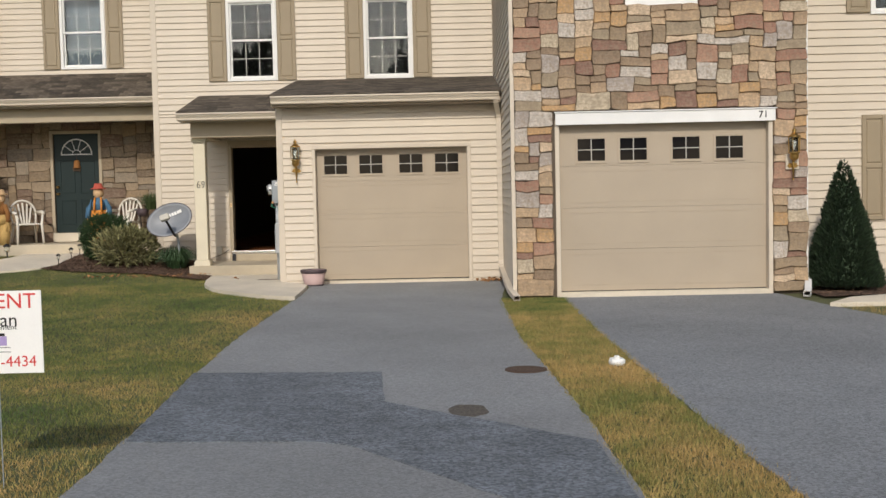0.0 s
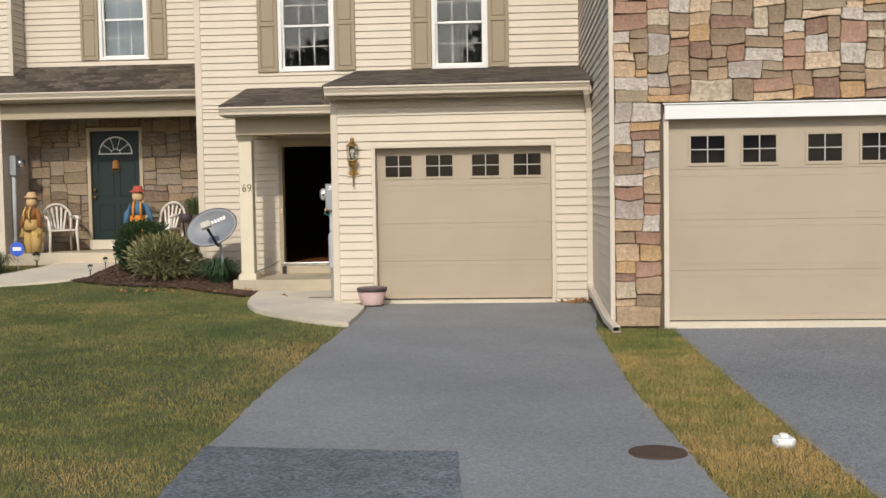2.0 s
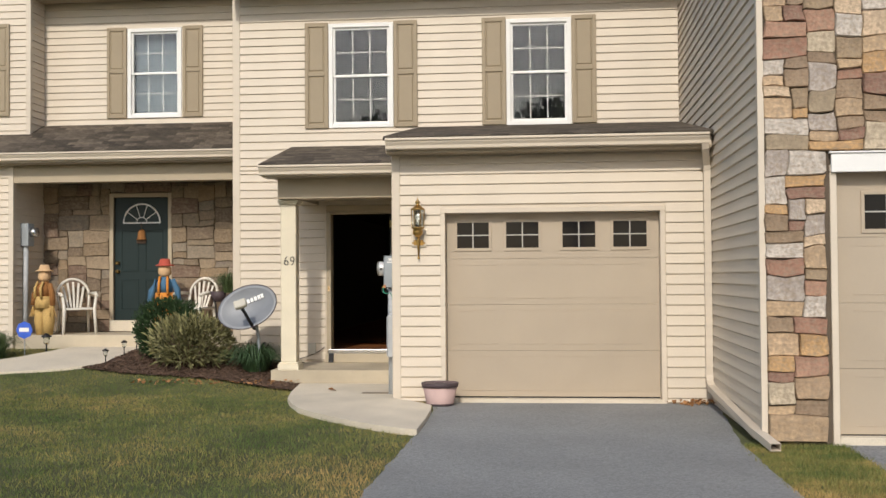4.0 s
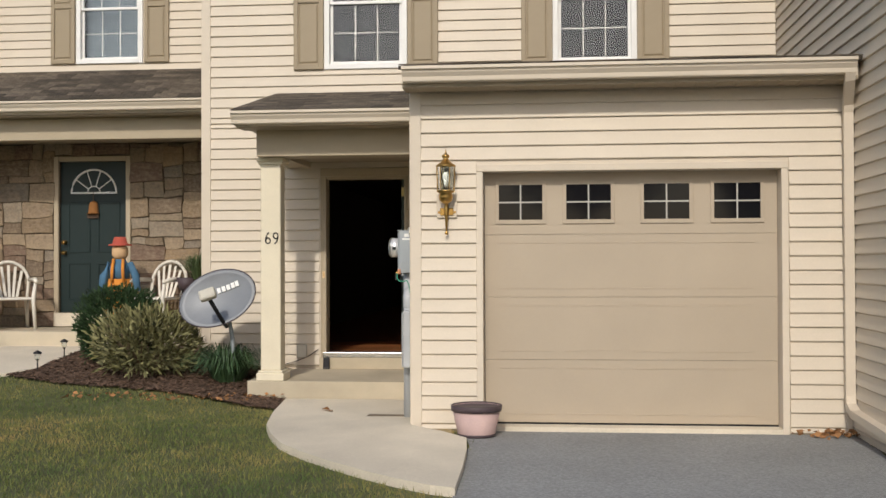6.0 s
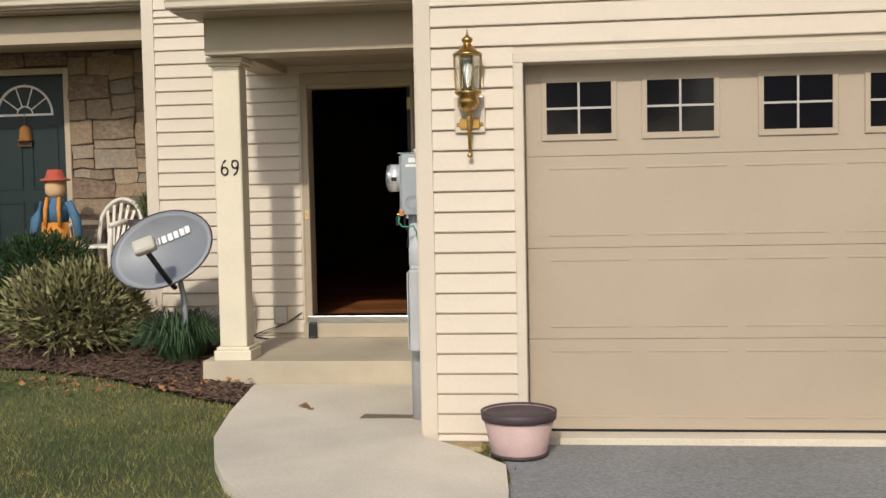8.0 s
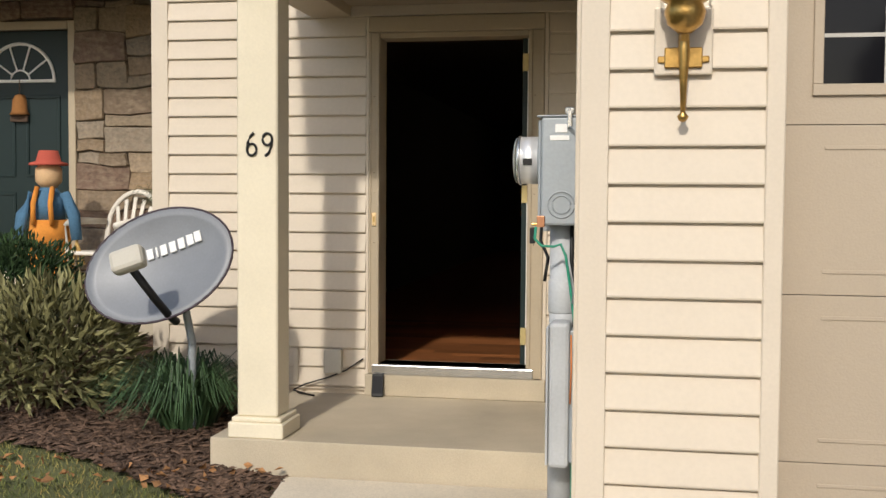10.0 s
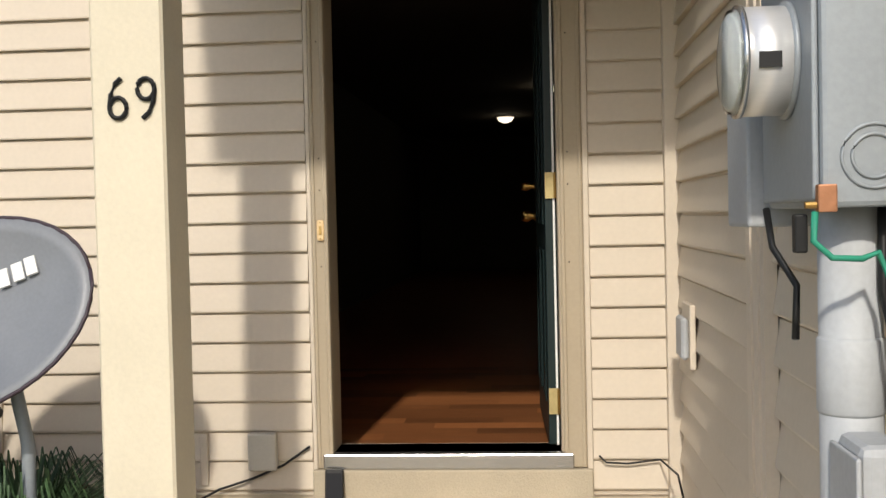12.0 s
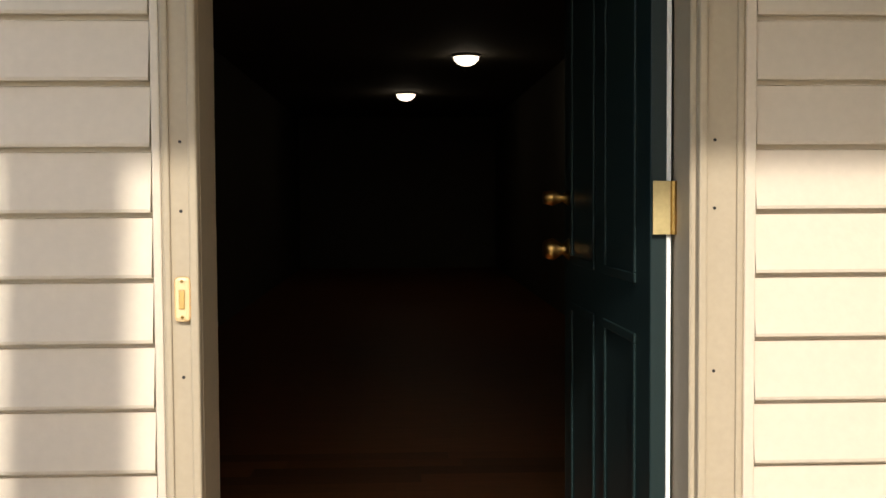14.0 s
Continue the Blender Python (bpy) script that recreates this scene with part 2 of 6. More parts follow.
def grass_mat():
    """Blade colour: green to straw by soft patches of the lawn, and by the blade."""
    m = mat("grass_blade", (0.1, 0.12, 0.04), 0.75, vary=0.2, scale=3, bump=0, random=0.25, island=True)
    nd, ln = m.node_tree.nodes, m.node_tree.links
    hs = next(n for n in nd if n.type == "HUE_SAT")
    co = next(n for n in nd if n.type == "TEX_COORD")
    nz = nd.new("ShaderNodeTexNoise")
    nz.inputs["Scale"].default_value, nz.inputs["Detail"].default_value = 0.75, 5
    ln.new(co.outputs["Object"], nz.inputs["Vector"])
    at = nd.new("ShaderNodeVertexColor")
    at.layer_name = "dry"
    ad = nd.new("ShaderNodeMath")
    ad.operation = "ADD"
    n2 = nd.new("ShaderNodeTexNoise")
    n2.inputs["Scale"].default_value, n2.inputs["Detail"].default_value = 3.6, 4
    ln.new(co.outputs["Object"], n2.inputs["Vector"])
    mixed = nd.new("ShaderNodeMath")
    mixed.operation = "MULTIPLY_ADD"
    ln.new(n2.outputs[0], mixed.inputs[0])
    mixed.inputs[1].default_value = 0.6
    ln.new(nz.outputs[0], mixed.inputs[2])
    off = nd.new("ShaderNodeMath")
    off.operation = "SUBTRACT"
    off.inputs[1].default_value = 0.3
    ln.new(mixed.outputs[0], off.inputs[0])
    ln.new(off.outputs[0], ad.inputs[0])
    ln.new(at.outputs["Color"], ad.inputs[1])
    cr = nd.new("ShaderNodeValToRGB")
    el = cr.color_ramp.elements
    el.new(0.5)
    for e, (p, c) in zip(el, ((0.34, (0.078, 0.122, 0.030)), (0.60, (0.20, 0.20, 0.055)), (0.95, (0.44, 0.29, 0.11)))):
        e.position, e.color = p, (*c, 1)
    ln.new(ad.outputs[0], cr.inputs[0])
    ln.new(cr.outputs[0], hs.inputs["Color"])
    return m


M_GRASS = grass_mat()

# ---- mesh helpers ----


def add_box(bm, x0, y0, z0, x1, y1, z1):
    vs = [bm.verts.new((x, y, z)) for x in (x0, x1) for y in (y0, y1) for z in (z0, z1)]
    for q in ((0, 1, 3, 2), (4, 6, 7, 5), (0, 4, 5, 1), (2, 3, 7, 6), (0, 2, 6, 4), (1, 5, 7, 3)):
        bm.faces.new([vs[i] for i in q])
    return bm


def box(x0, y0, z0, x1, y1, z1, bev=0.0):
    bm = add_box(bmesh.new(), min(x0, x1), min(y0, y1), min(z0, z1), max(x0, x1), max(y0, y1), max(z0, z1))
    bmesh.ops.recalc_face_normals(bm, faces=bm.faces)
    if bev:
        bmesh.ops.bevel(bm, geom=list(bm.edges), offset=bev, segments=2, affect="EDGES", profile=0.5)
    return bm


def boxes(rows, bev=0.0):
    bm = bmesh.new()
    for r in rows:
        add_box(bm, *r)
    bmesh.ops.recalc_face_normals(bm, faces=bm.faces)
    if bev:
        bmesh.ops.bevel(bm, geom=list(bm.edges), offset=bev, segments=1, affect="EDGES")
    return bm


def add_tube(bm, pts, radii, n=8, cap=True):
    """A tube along points with a radius at each."""
    pts = [Vector(p) for p in pts]
    if isinstance(radii, (int, float)):
        radii = [radii] * len(pts)
    rings = []
    for i, p in enumerate(pts):
        d = (pts[min(i + 1, len(pts) - 1)] - pts[max(i - 1, 0)]).normalized()
        a = d.orthogonal().normalized() if abs(d.z) > 0.95 else d.cross(Vector((0, 0, 1))).normalized()
        b = d.cross(a)
        rings.append([bm.verts.new(p + radii[i] * (a * math.cos(6.28318 * k / n) + b * math.sin(6.28318 * k / n))) for k in range(n)])
    for r0, r1 in zip(rings, rings[1:]):
        for k in range(n):
            bm.faces.new((r0[k], r0[(k + 1) % n], r1[(k + 1) % n], r1[k]))
    if cap:
        bm.faces.new(rings[0][::-1])
        bm.faces.new(rings[-1])
    return bm


def tube(pts, radii, n=10):
    bm = add_tube(bmesh.new(), pts, radii, n)
    bmesh.ops.recalc_face_normals(bm, faces=bm.faces)
    return bm


def lathe(profile, n=20, smooth=True):
    """Revolve (radius, z) rows about z."""
    bm = bmesh.new()
    rings = [[bm.verts.new((r * math.cos(6.28318 * k / n), r * math.sin(6.28318 * k / n), z)) for k in range(n)] for r, z in profile]
    for r0, r1 in zip(rings, rings[1:]):
        for k in range(n):
            bm.faces.new((r0[k], r0[(k + 1) % n], r1[(k + 1) % n], r1[k]))
    if profile[0][0] > 0.001:
        bm.faces.new(rings[0][::-1])
    if profile[-1][0] > 0.001:
        bm.faces.new(rings[-1])
    bmesh.ops.remove_doubles(bm, verts=bm.verts, dist=0.0003)
    bmesh.ops.recalc_face_normals(bm, faces=bm.faces)
    for f in bm.faces:
        f.smooth = smooth
    return bm


def data_of(name, bm, material):
    me = bpy.data.meshes.new(name)
    bm.to_mesh(me)
    bm.free()
    me.materials.append(material)
    return me


def part(name, bm, material, parent, label="", m=None):
    ob = new(name, data_of(name, bm, material) if isinstance(bm, bmesh.types.BMesh) else bm)
    ob.parent = parent
    if m is not None:
        ob.matrix_basis = m
    return tagged(ob, label)


def thing(name, m, label, category, group="", kind=""):
    ob = new(name)
    ob.empty_display_size = 0.1
    ob.matrix_basis = m
    return tagged(ob, label, category, group, kind)


def solid(name, bm, material, label, category, group="", kind="", m=None):
    ob = new(name, data_of(name, bm, material))
    if m is not None:
        ob.matrix_basis = m
    return tagged(ob, label, category, group, kind)


def smooth_all(bm):
    for f in bm.faces:
        f.smooth = True
    return bm


def text_mesh(s, size, material, depth=0.003):
    cu = bpy.data.curves.new("text", "FONT")
    cu.body, cu.size, cu.extrude, cu.align_x, cu.align_y = s, size, depth, "CENTER", "CENTER"
    ob = new("text", cu)
    me = bpy.data.meshes.new_from_object(ob.evaluated_get(bpy.context.evaluated_depsgraph_get()))
    bpy.data.objects.remove(ob)
    me.materials.clear()
    me.materials.append(material)
    return me


def leaf_cloud(rng, count, place, size, tilt=1.0, slim=0.45):
    """Many small leaves: place(rng) gives a point and the way that the leaf points."""
    verts, faces = [], []
    for i in range(count):
        p, d = place(rng)
        d = Vector(d).normalized()
        s = size * (0.6 + 0.8 * rng.random())
        a = d.cross(Vector((rng.gauss(0, 1), rng.gauss(0, 1), rng.gauss(0, 1)))).normalized()
        u = d.cross(a) * 0.18 * s
        b, w = Vector(p), a * slim * s * 0.5
        k = len(verts)
        verts += [b, b + d * s * 0.5 + w + u, b + d * s, b + d * s * 0.5 - w + u]
        faces += [(k, k + 1, k + 2), (k, k + 2, k + 3)]
    me = bpy.data.meshes.new("leaves")
    me.from_pydata([tuple(v) for v in verts], [], faces)
    return me

# ---- plan ----
C = 0.1143          # siding course
D = 2.856           # wall with the front door
SX = 3.56           # flank of the stone-fronted garage
SY = -2.87          # its stone front
NY = 5.0            # the neighbour's recessed wall


def smoothstep(a, b, v):
    t = min(max((v - a) / (b - a), 0.0), 1.0)
    return t * t * (3 - 2 * t)


def ground_z(x, y):
    return 0.34 * smoothstep(0.4, 4.0, y) * smoothstep(-1.0, -2.4, x) - 0.004


def cells(u0, u1, z0, z1, holes):
    """Rectangles that fill the wall round its holes (u0, z0, u1, z1)."""
    us = sorted({u0, u1, *[h[0] for h in holes], *[h[2] for h in holes]})
    out = []
    for a, b in zip(us, us[1:]):
        zs = sorted([(max(h[1], z0), min(h[3], z1)) for h in holes if h[0] <= a and h[2] >= b])
        z = z0
        for lo, hi in zs:
            if lo > z:
                out.append((a, z, b, lo))
            z = max(z, hi)
        if z < z1:
            out.append((a, z, b, z1))
    return out


def wall(name, face, plane, depth, u0, u1, z0, z1, holes, material, label):
    rows = []
    for a, c, b, d in cells(u0, u1, z0, z1, holes):
        rows.append((a, plane, c, b, plane + depth, d) if face in "front" else (plane, a, c, plane + depth, b, d))
    return solid(name, boxes([(min(r[0], r[3]), r[1], r[2], max(r[0], r[3]), r[4], r[5]) for r in rows]), material, label, "wall", kind="structure")


BOARDS = {}


def board_data(length, h):
    key = (round(length, 3), round(h, 3))
    if key not in BOARDS:
        bm = bmesh.new()
        prof = [(0, 0), (-0.0195, 0.0), (-0.0208, 0.006), (-0.005, h - 0.010), (0, h - 0.008)]
        a = [bm.verts.new((0, n, z)) for n, z in prof]
        b = [bm.verts.new((length, n, z)) for n, z in prof]
        for i in range(5):
            j = (i + 1) % 5
            bm.faces.new((a[i], a[j], b[j], b[i]))
        bm.faces.new(a[::-1])
        bm.faces.new(b)
        bmesh.ops.recalc_face_normals(bm, faces=bm.faces)
        BOARDS[key] = data_of("siding_board", bm, M_SIDING)
    return BOARDS[key]


SIDING = []


def siding(parent, face, plane, u0, u1, z0, z1, line, holes=()):
    SIDING.append((parent, face, plane, u0, u1, z0, z1, line, holes))


def lay_siding(parent, face, plane, u0, u1, z0, z1, line, holes):
    k = math.floor((z0 - line) / C)
    while line + k * C < z1 - 0.005:
        lo, hi = max(line + k * C, z0), min(line + (k + 1) * C, z1)
        k += 1
        if hi - lo < 0.012:
            continue
        mid, spans = (lo + hi) / 2, [(u0, u1)]
        for h in holes:
            if h[1] < mid < h[3]:
                spans = [s for a, b in spans for s in ((a, min(b, h[0])), (max(a, h[2]), b)) if s[1] - s[0] > 0.01]
        for a, b in spans:
            if face == "front":
                m = pose(a, plane, lo)
            elif face == "left":
                m = pose(plane, b, lo, 0, 0, -90)
            else:
                m = pose(plane, a, lo, 0, 0, 90)
            part("siding_board", board_data(b - a, hi - lo), None, parent, m=m)


def prism_x(profile, x0, x1):
    """A (y, z) outline drawn out along x."""
    bm = bmesh.new()
    a = [bm.verts.new((x0, y, z)) for y, z in profile]
    b = [bm.verts.new((x1, y, z)) for y, z in profile]
    n = len(profile)
    for i in range(n):
        bm.faces.new((a[i], a[(i + 1) % n], b[(i + 1) % n], b[i]))
    bm.faces.new(a[::-1])
    bm.faces.new(b)
    bmesh.ops.recalc_face_normals(bm, faces=bm.faces)
    return bm


def sheet(points, z0, z1, rng=None, wob=0.0):
    """A flat slab with the outline given; wob roughens its edge."""
    if wob:
        fine = []
        for (ax, ay), (bx, by) in zip(points, points[1:] + points[:1]):
            n = max(1, int(math.hypot(bx - ax, by - ay) / 0.12))
            fine += [(ax + (bx - ax) * i / n + rng.uniform(-wob, wob), ay + (by - ay) * i / n + rng.uniform(-wob, wob)) for i in range(n)]
        points = fine
    bm = bmesh.new()
    lo, hi = [bm.verts.new((x, y, z0)) for x, y in points], [bm.verts.new((x, y, z1)) for x, y in points]
    n = len(points)
    for i in range(n):
        bm.faces.new((lo[i], lo[(i + 1) % n], hi[(i + 1) % n], hi[i]))
    bm.faces.new(hi)
    bm.faces.new(lo[::-1])
    bmesh.ops.recalc_face_normals(bm, faces=bm.faces)
    return bm


rng = random.Random(7)

# ---- ground ----
gx = [-400, -120, -40, -20] + [-14 + 0.5 * i for i in range(53)] + [16, 24, 45, 120, 400]
gy = [-400, -120, -50, -30] + [-24 + 1.0 * i for i in range(20)] + [-4 + 0.4 * i for i in range(26)] + [10, 20, 60, 400]
bm = bmesh.new()
grid = [[bm.verts.new((x, y, ground_z(x, y))) for x in gx] for y in gy]
for r0, r1 in zip(grid, grid[1:]):
    for i in range(len(gx) - 1):
        bm.faces.new((r0[i], r0[i + 1], r1[i + 1], r1[i]))
solid("ground", smooth_all(bm), M_SOIL, "mown autumn lawn soil under thin grass", "ground", kind="structure")
DRIVE1 = [(0.53, -0.62), (0.57, -2.0), (0.57, -3.0), (0.56, -4.5), (0.56, -6.5), (0.62, -8.0), (0.70, -9.24), (0.78, -10.96), (0.83, -11.9), (0.9, -30), (3.8, -30), (3.65, -12.08), (3.60, -10.29), (3.52, -8.6), (3.41, -6.66), (3.39, -4.9), (3.38, -2.9), (3.55, -0.5), (3.55, 0.0), (3.55, 0.3), (0.4, 0.3)]
DRIVE2 = [(4.21, SY + 0.2), (4.20, -4.2), (4.21, -6.33), (4.27, -8.68), (4.29, -9.8), (4.33, -11.11), (4.38, -12.13), (4.5, -30), (8.4, -30), (8.2, -9), (7.2, -4.5), (7.0, SY + 0.2)]
solid("driveway", sheet(DRIVE1, -0.08, 0.006, rng, 0.012), M_ASPHALT, "weathered grey asphalt driveway", "driveway", kind="structure")
solid("driveway", sheet(DRIVE2, -0.08, 0.006, rng, 0.012), M_ASPHALT_DARK, "weathered grey asphalt driveway of the stone-fronted garage", "driveway", kind="structure")
solid("asphalt_patch", sheet([(0.62, -8.35), (1.4, -8.42), (2.17, -8.48), (2.27, -9.71), (2.74, -10.18), (3.09, -10.50), (3.57, -10.98), (3.62, -12.25), (3.1, -12.2), (2.96, -12.04), (2.62, -11.58), (2.15, -10.97), (1.95, -10.87), (0.8, -10.8)], 0.0, 0.012, rng, 0.008),
      M_PATCH, "darker newer asphalt patch let into the driveway", "patch", kind="structure")


def blot(name, x, y, rx, ry, z, material, label, cat):
    pts = [(x + rx * math.cos(a) * (1 + rng.uniform(-0.16, 0.16)), y + ry * math.sin(a) * (1 + rng.uniform(-0.16, 0.16))) for a in [6.283 * i / 22 for i in range(22)]]
    return solid(name, sheet(pts, 0.0, z), material, label, cat, kind="structure")


blot("oil_stain", 2.84, -10.05, 0.13, 0.20, 0.011, M_OIL, "dark brown oil stain on the asphalt", "stain")
cover = thing("utility_cover", pose(3.33, -8.49, 0.006) @ Matrix.Scale(0.85, 4), "rusty round utility cover set in asphalt", "cover")
part("rim", lathe([(0.15, 0), (0.2, 0), (0.2, 0.008), (0.165, 0.01)]), M_RUST, cover)
part("lid", lathe([(0.158, 0.0), (0.158, 0.006), (0.001, 0.009)]), M_RUST, cover)

WALK = [(-1.46, 1.575), (-1.42, 1.3), (-1.33, 0.6), (-1.2, -0.1), (-1.03, -0.6), (-0.85, -1.0), (-0.63, -1.33), (-0.36, -1.67), (-0.06, -2.0), (0.2, -2.25), (0.43, -2.43), (0.585, -2.5), (0.575, -1.8), (0.55, -1.14), (0.51, -0.66), (0.3, -0.36), (0.0, -0.03), (0.0, 1.575)]
solid("pavement", sheet(WALK, -0.05, 0.055), M_CONCRETE, "pale concrete front walk with a curved edge", "pavement", kind="structure")
solid("pavement_hollow", sheet([(-0.45, 0.42), (-0.1, 0.43), (-0.09, 0.52), (-0.44, 0.54)], 0.03, 0.0585), mat("spalled_concrete", (0.20, 0.155, 0.11), 0.95, vary=0.3, scale=20, bump=0.8), "spalled hollow in the concrete walk", "pavement", kind="structure")
solid("porch_slab", box(-1.845, 1.585, -0.05, 0.005, D, 0.225, 0.006), M_SLAB, "raised concrete porch slab before the door", "porch", kind="structure")
NWALK = [(-4.45, 4.0), (-4.46, 3.0), (-4.5, 2.5), (-4.75, 2.25), (-5.1, 2.08), (-5.9, 1.88), (-7.5, 1.75), (-9.5, 1.7), (-9.5, 2.5), (-7.5, 2.5), (-6.4, 2.5), (-5.95, 2.9), (-5.7, 3.4), (-5.62, 4.0)]


def sloping_walk():
    """The neighbour's walk, which follows the rise of the ground in short strips."""
    bm = bmesh.new()
    ys = [1.7 + 0.1 * i for i in range(9)] + [2.5001] + [2.6 + 0.1 * i for i in range(15)]
    last = None
    for y in ys:
        xr = float(np.interp(y, [1.7, 1.75, 1.88, 2.08, 2.25, 2.5, 3.0, 4.0], [-9.4, -7.5, -5.9, -5.1, -4.75, -4.5, -4.46, -4.45]))
        xl = -9.5 if y <= 2.5 else float(np.interp(y, [2.5, 2.9, 3.4, 4.0], [-6.4, -5.95, -5.7, -5.62]))
        row = [bm.verts.new((xl + (xr - xl) * k / 6, y, ground_z(xl + (xr - xl) * k / 6, y) + 0.035)) for k in range(7)]
        low = [bm.verts.new((v.co.x, y, v.co.z - 0.1)) for v in row]
        if last:
            for k in range(6):
                bm.faces.new((last[0][k], last[0][k + 1], row[k + 1], row[k]))
            for k in (0, 6):
                bm.faces.new((last[0][k], row[k], low[k], last[1][k]))
        last = (row, low)
    bmesh.ops.recalc_face_normals(bm, faces=bm.faces)
    return bm


solid("pavement", sloping_walk(), M_CONCRETE, "concrete walk curving to the neighbouring porch", "pavement", kind="structure")
solid("pavement", sheet([(7.15, -4.5), (7.6, -3.9), (8.6, -3.5), (11.5, -3.4), (11.5, -4.3), (8.2, -4.5)], -0.05, 0.05), M_CONCRETE, "concrete walk beside the second driveway", "pavement", kind="structure")
BED = [(-1.44, 1.03), (-1.68, 1.13), (-2.1, 1.33), (-2.67, 1.62), (-3.3, 1.78), (-3.98, 1.93), (-4.7, 2.25), (-4.5, 2.5), (-4.45, 3.0), (-4.45, 4.0), (-2.75, 4.0), (-2.7, D - 0.02), (-1.86, D - 0.02), (-1.86, 1.6), (-1.47, 1.57), (-1.44, 1.3)]


def draped(points, lift, step=0.07):
    """A sheet over the ground inside an outline."""
    def inside(x, y):
        hit = False
        for (ax, ay), (bx, by) in zip(points, points[1:] + points[:1]):
            if (ay > y) != (by > y) and x < (bx - ax) * (y - ay) / (by - ay) + ax:
                hit = not hit
        return hit
    bm = bmesh.new()
    x0, x1, y0, y1 = min(p[0] for p in points), max(p[0] for p in points), min(p[1] for p in points), max(p[1] for p in points)
    nx, ny = int((x1 - x0) / step) + 2, int((y1 - y0) / step) + 2
    vs = {}

    def vert(i, j):
        if (i, j) not in vs:
            x, y = x0 + i * step, y0 + j * step
            vs[i, j] = bm.verts.new((x, y, ground_z(x, y) + lift + rng.uniform(0, 0.015)))
        return vs[i, j]
    for i in range(nx):
        for j in range(ny):
            if inside(x0 + (i + 0.5) * step, y0 + (j + 0.5) * step):
                bm.faces.new((vert(i, j), vert(i + 1, j), vert(i + 1, j + 1), vert(i, j + 1)))
    return bm, inside


bm, in_bed = draped(BED, 0.022)
solid("mulch_bed", bm, M_MULCH, "brown bark mulch bed round the shrubs", "mulch bed", kind="structure")
BED2 = [(7.4, SY + 0.4), (7.4, -3.6), (8.4, -3.45), (11, -3.4), (11, -1.5), (7.4, -1.5)]
bm, in_bed2 = draped(BED2, 0.022)
solid("mulch_bed", bm, M_MULCH, "brown bark mulch bed round the clipped evergreen", "mulch bed", kind="structure")

# ---- house walls ----
GARAGE = (0.598, 0.0, 3.002, 2.142)
w = wall("wall_garage_front", "front", 0.0, 0.16, 0.012, SX, 0.0, 2.83, [GARAGE], M_TRIM, "cream vinyl-sided garage front wall")
siding(w, "front", 0.0, 0.09, SX - 0.07, 0.02, 2.80, 0.066, [(0.55, 0.0, 3.06, 2.2)])
w = wall("wall_garage_flank", "left", 0.01, 0.14, 0.16, D, 0.0, 2.83, [], M_TRIM, "cream vinyl-sided flank of the garage beside the porch")
siding(w, "left", 0.01, 0.03, D - 0.03, 0.23, 2.95, 1.413, [])
DOOR = (-1.335, 0.41, -0.415, 2.345)
WINS = [(-1.288, 3.570, -0.443, 4.975), (1.227, 3.560, 2.047, 4.965)]
w = wall("wall_main", "front", D, 0.16, -2.70, SX, 0.0, 5.75, [DOOR, *WINS], M_TRIM, "cream vinyl-sided main wall with two upper windows")
siding(w, "front", D, -2.62, 0.0, 0.25, 2.95, 1.413, [(-1.392, 0.2, -0.325, 2.43)])
siding(w, "front", D, -2.62, SX - 0.02, 2.95, 5.5, 1.413, [(-1.33, 3.53, -0.40, 5.02), (1.185, 3.52, 2.09, 5.01)])
wall("wall_unit_end", "left", -2.70, 0.16, D + 0.16, NY, 0.0, 5.75, [], M_TRIM, "cream flank wall of the middle unit")
w = wall("wall_stone_flank", "left", SX, 0.16, SY + 0.14, 6.0, 0.0, 6.2, [], M_TRIM, "cream vinyl-sided flank of the stone-fronted garage")
siding(w, "left", SX, SY + 0.06, D, 0.05, 6.0, 1.448, [])
GARAGE2 = (4.17, 0.05, 6.91, 2.28)
w_stone = wall("wall_stone_front", "front", SY, 0.14, SX, 7.40, 0.0, 6.2, [GARAGE2, (5.10, 3.84, 5.96, 5.3)], M_MORTAR, "stone-veneered garage front in mixed tan and brown ledge stone")
wall("wall_stone_far_flank", "left", 7.26, 0.14, SY + 0.14, 6.0, 0.0, 6.2, [], M_TRIM, "far flank of the stone-fronted garage")
w = wall("wall_right_unit", "front", -1.5, 0.16, 7.40, 16.0, 0.0, 6.2, [(9.05, 0.9, 9.95, 2.4), (8.80, 3.86, 9.65, 5.3)], M_TRIM, "cream vinyl-sided wall of the end unit")
siding(w, "front", -1.5, 7.42, 12.0, 0.15, 5.6, 1.448, [(9.0, 0.85, 10.0, 2.45), (8.75, 3.8, 9.7, 5.35)])
NDOOR = (-5.39, 0.74, -4.46, 2.76)
w_nb = wall("wall_neighbour_porch", "front", NY, 0.16, -6.60, -2.54, 0.0, 3.3, [NDOOR], M_MORTAR, "stone-veneered wall at the back of the neighbouring porch")
NWIN = (-5.115, 4.105, -4.275, 5.51)
w = wall("wall_neighbour_upper", "front", NY, 0.16, -6.60, -2.54, 3.3, 6.2, [NWIN], M_TRIM, "cream vinyl-sided upper wall of the neighbouring unit")
siding(w, "front", NY, -6.60, -2.72, 3.8, 6.0, 4.06, [(-5.16, 4.06, -4.23, 5.55)])
w = wall("wall_neighbour_left", "front", 3.95, 0.16, -12.0, -6.60, 0.0, 3.3, [], M_TRIM, "cream vinyl-sided front wall of the neighbouring garage")
siding(w, "front", 3.95, -10.0, -6.66, 0.4, 3.3, 1.413)
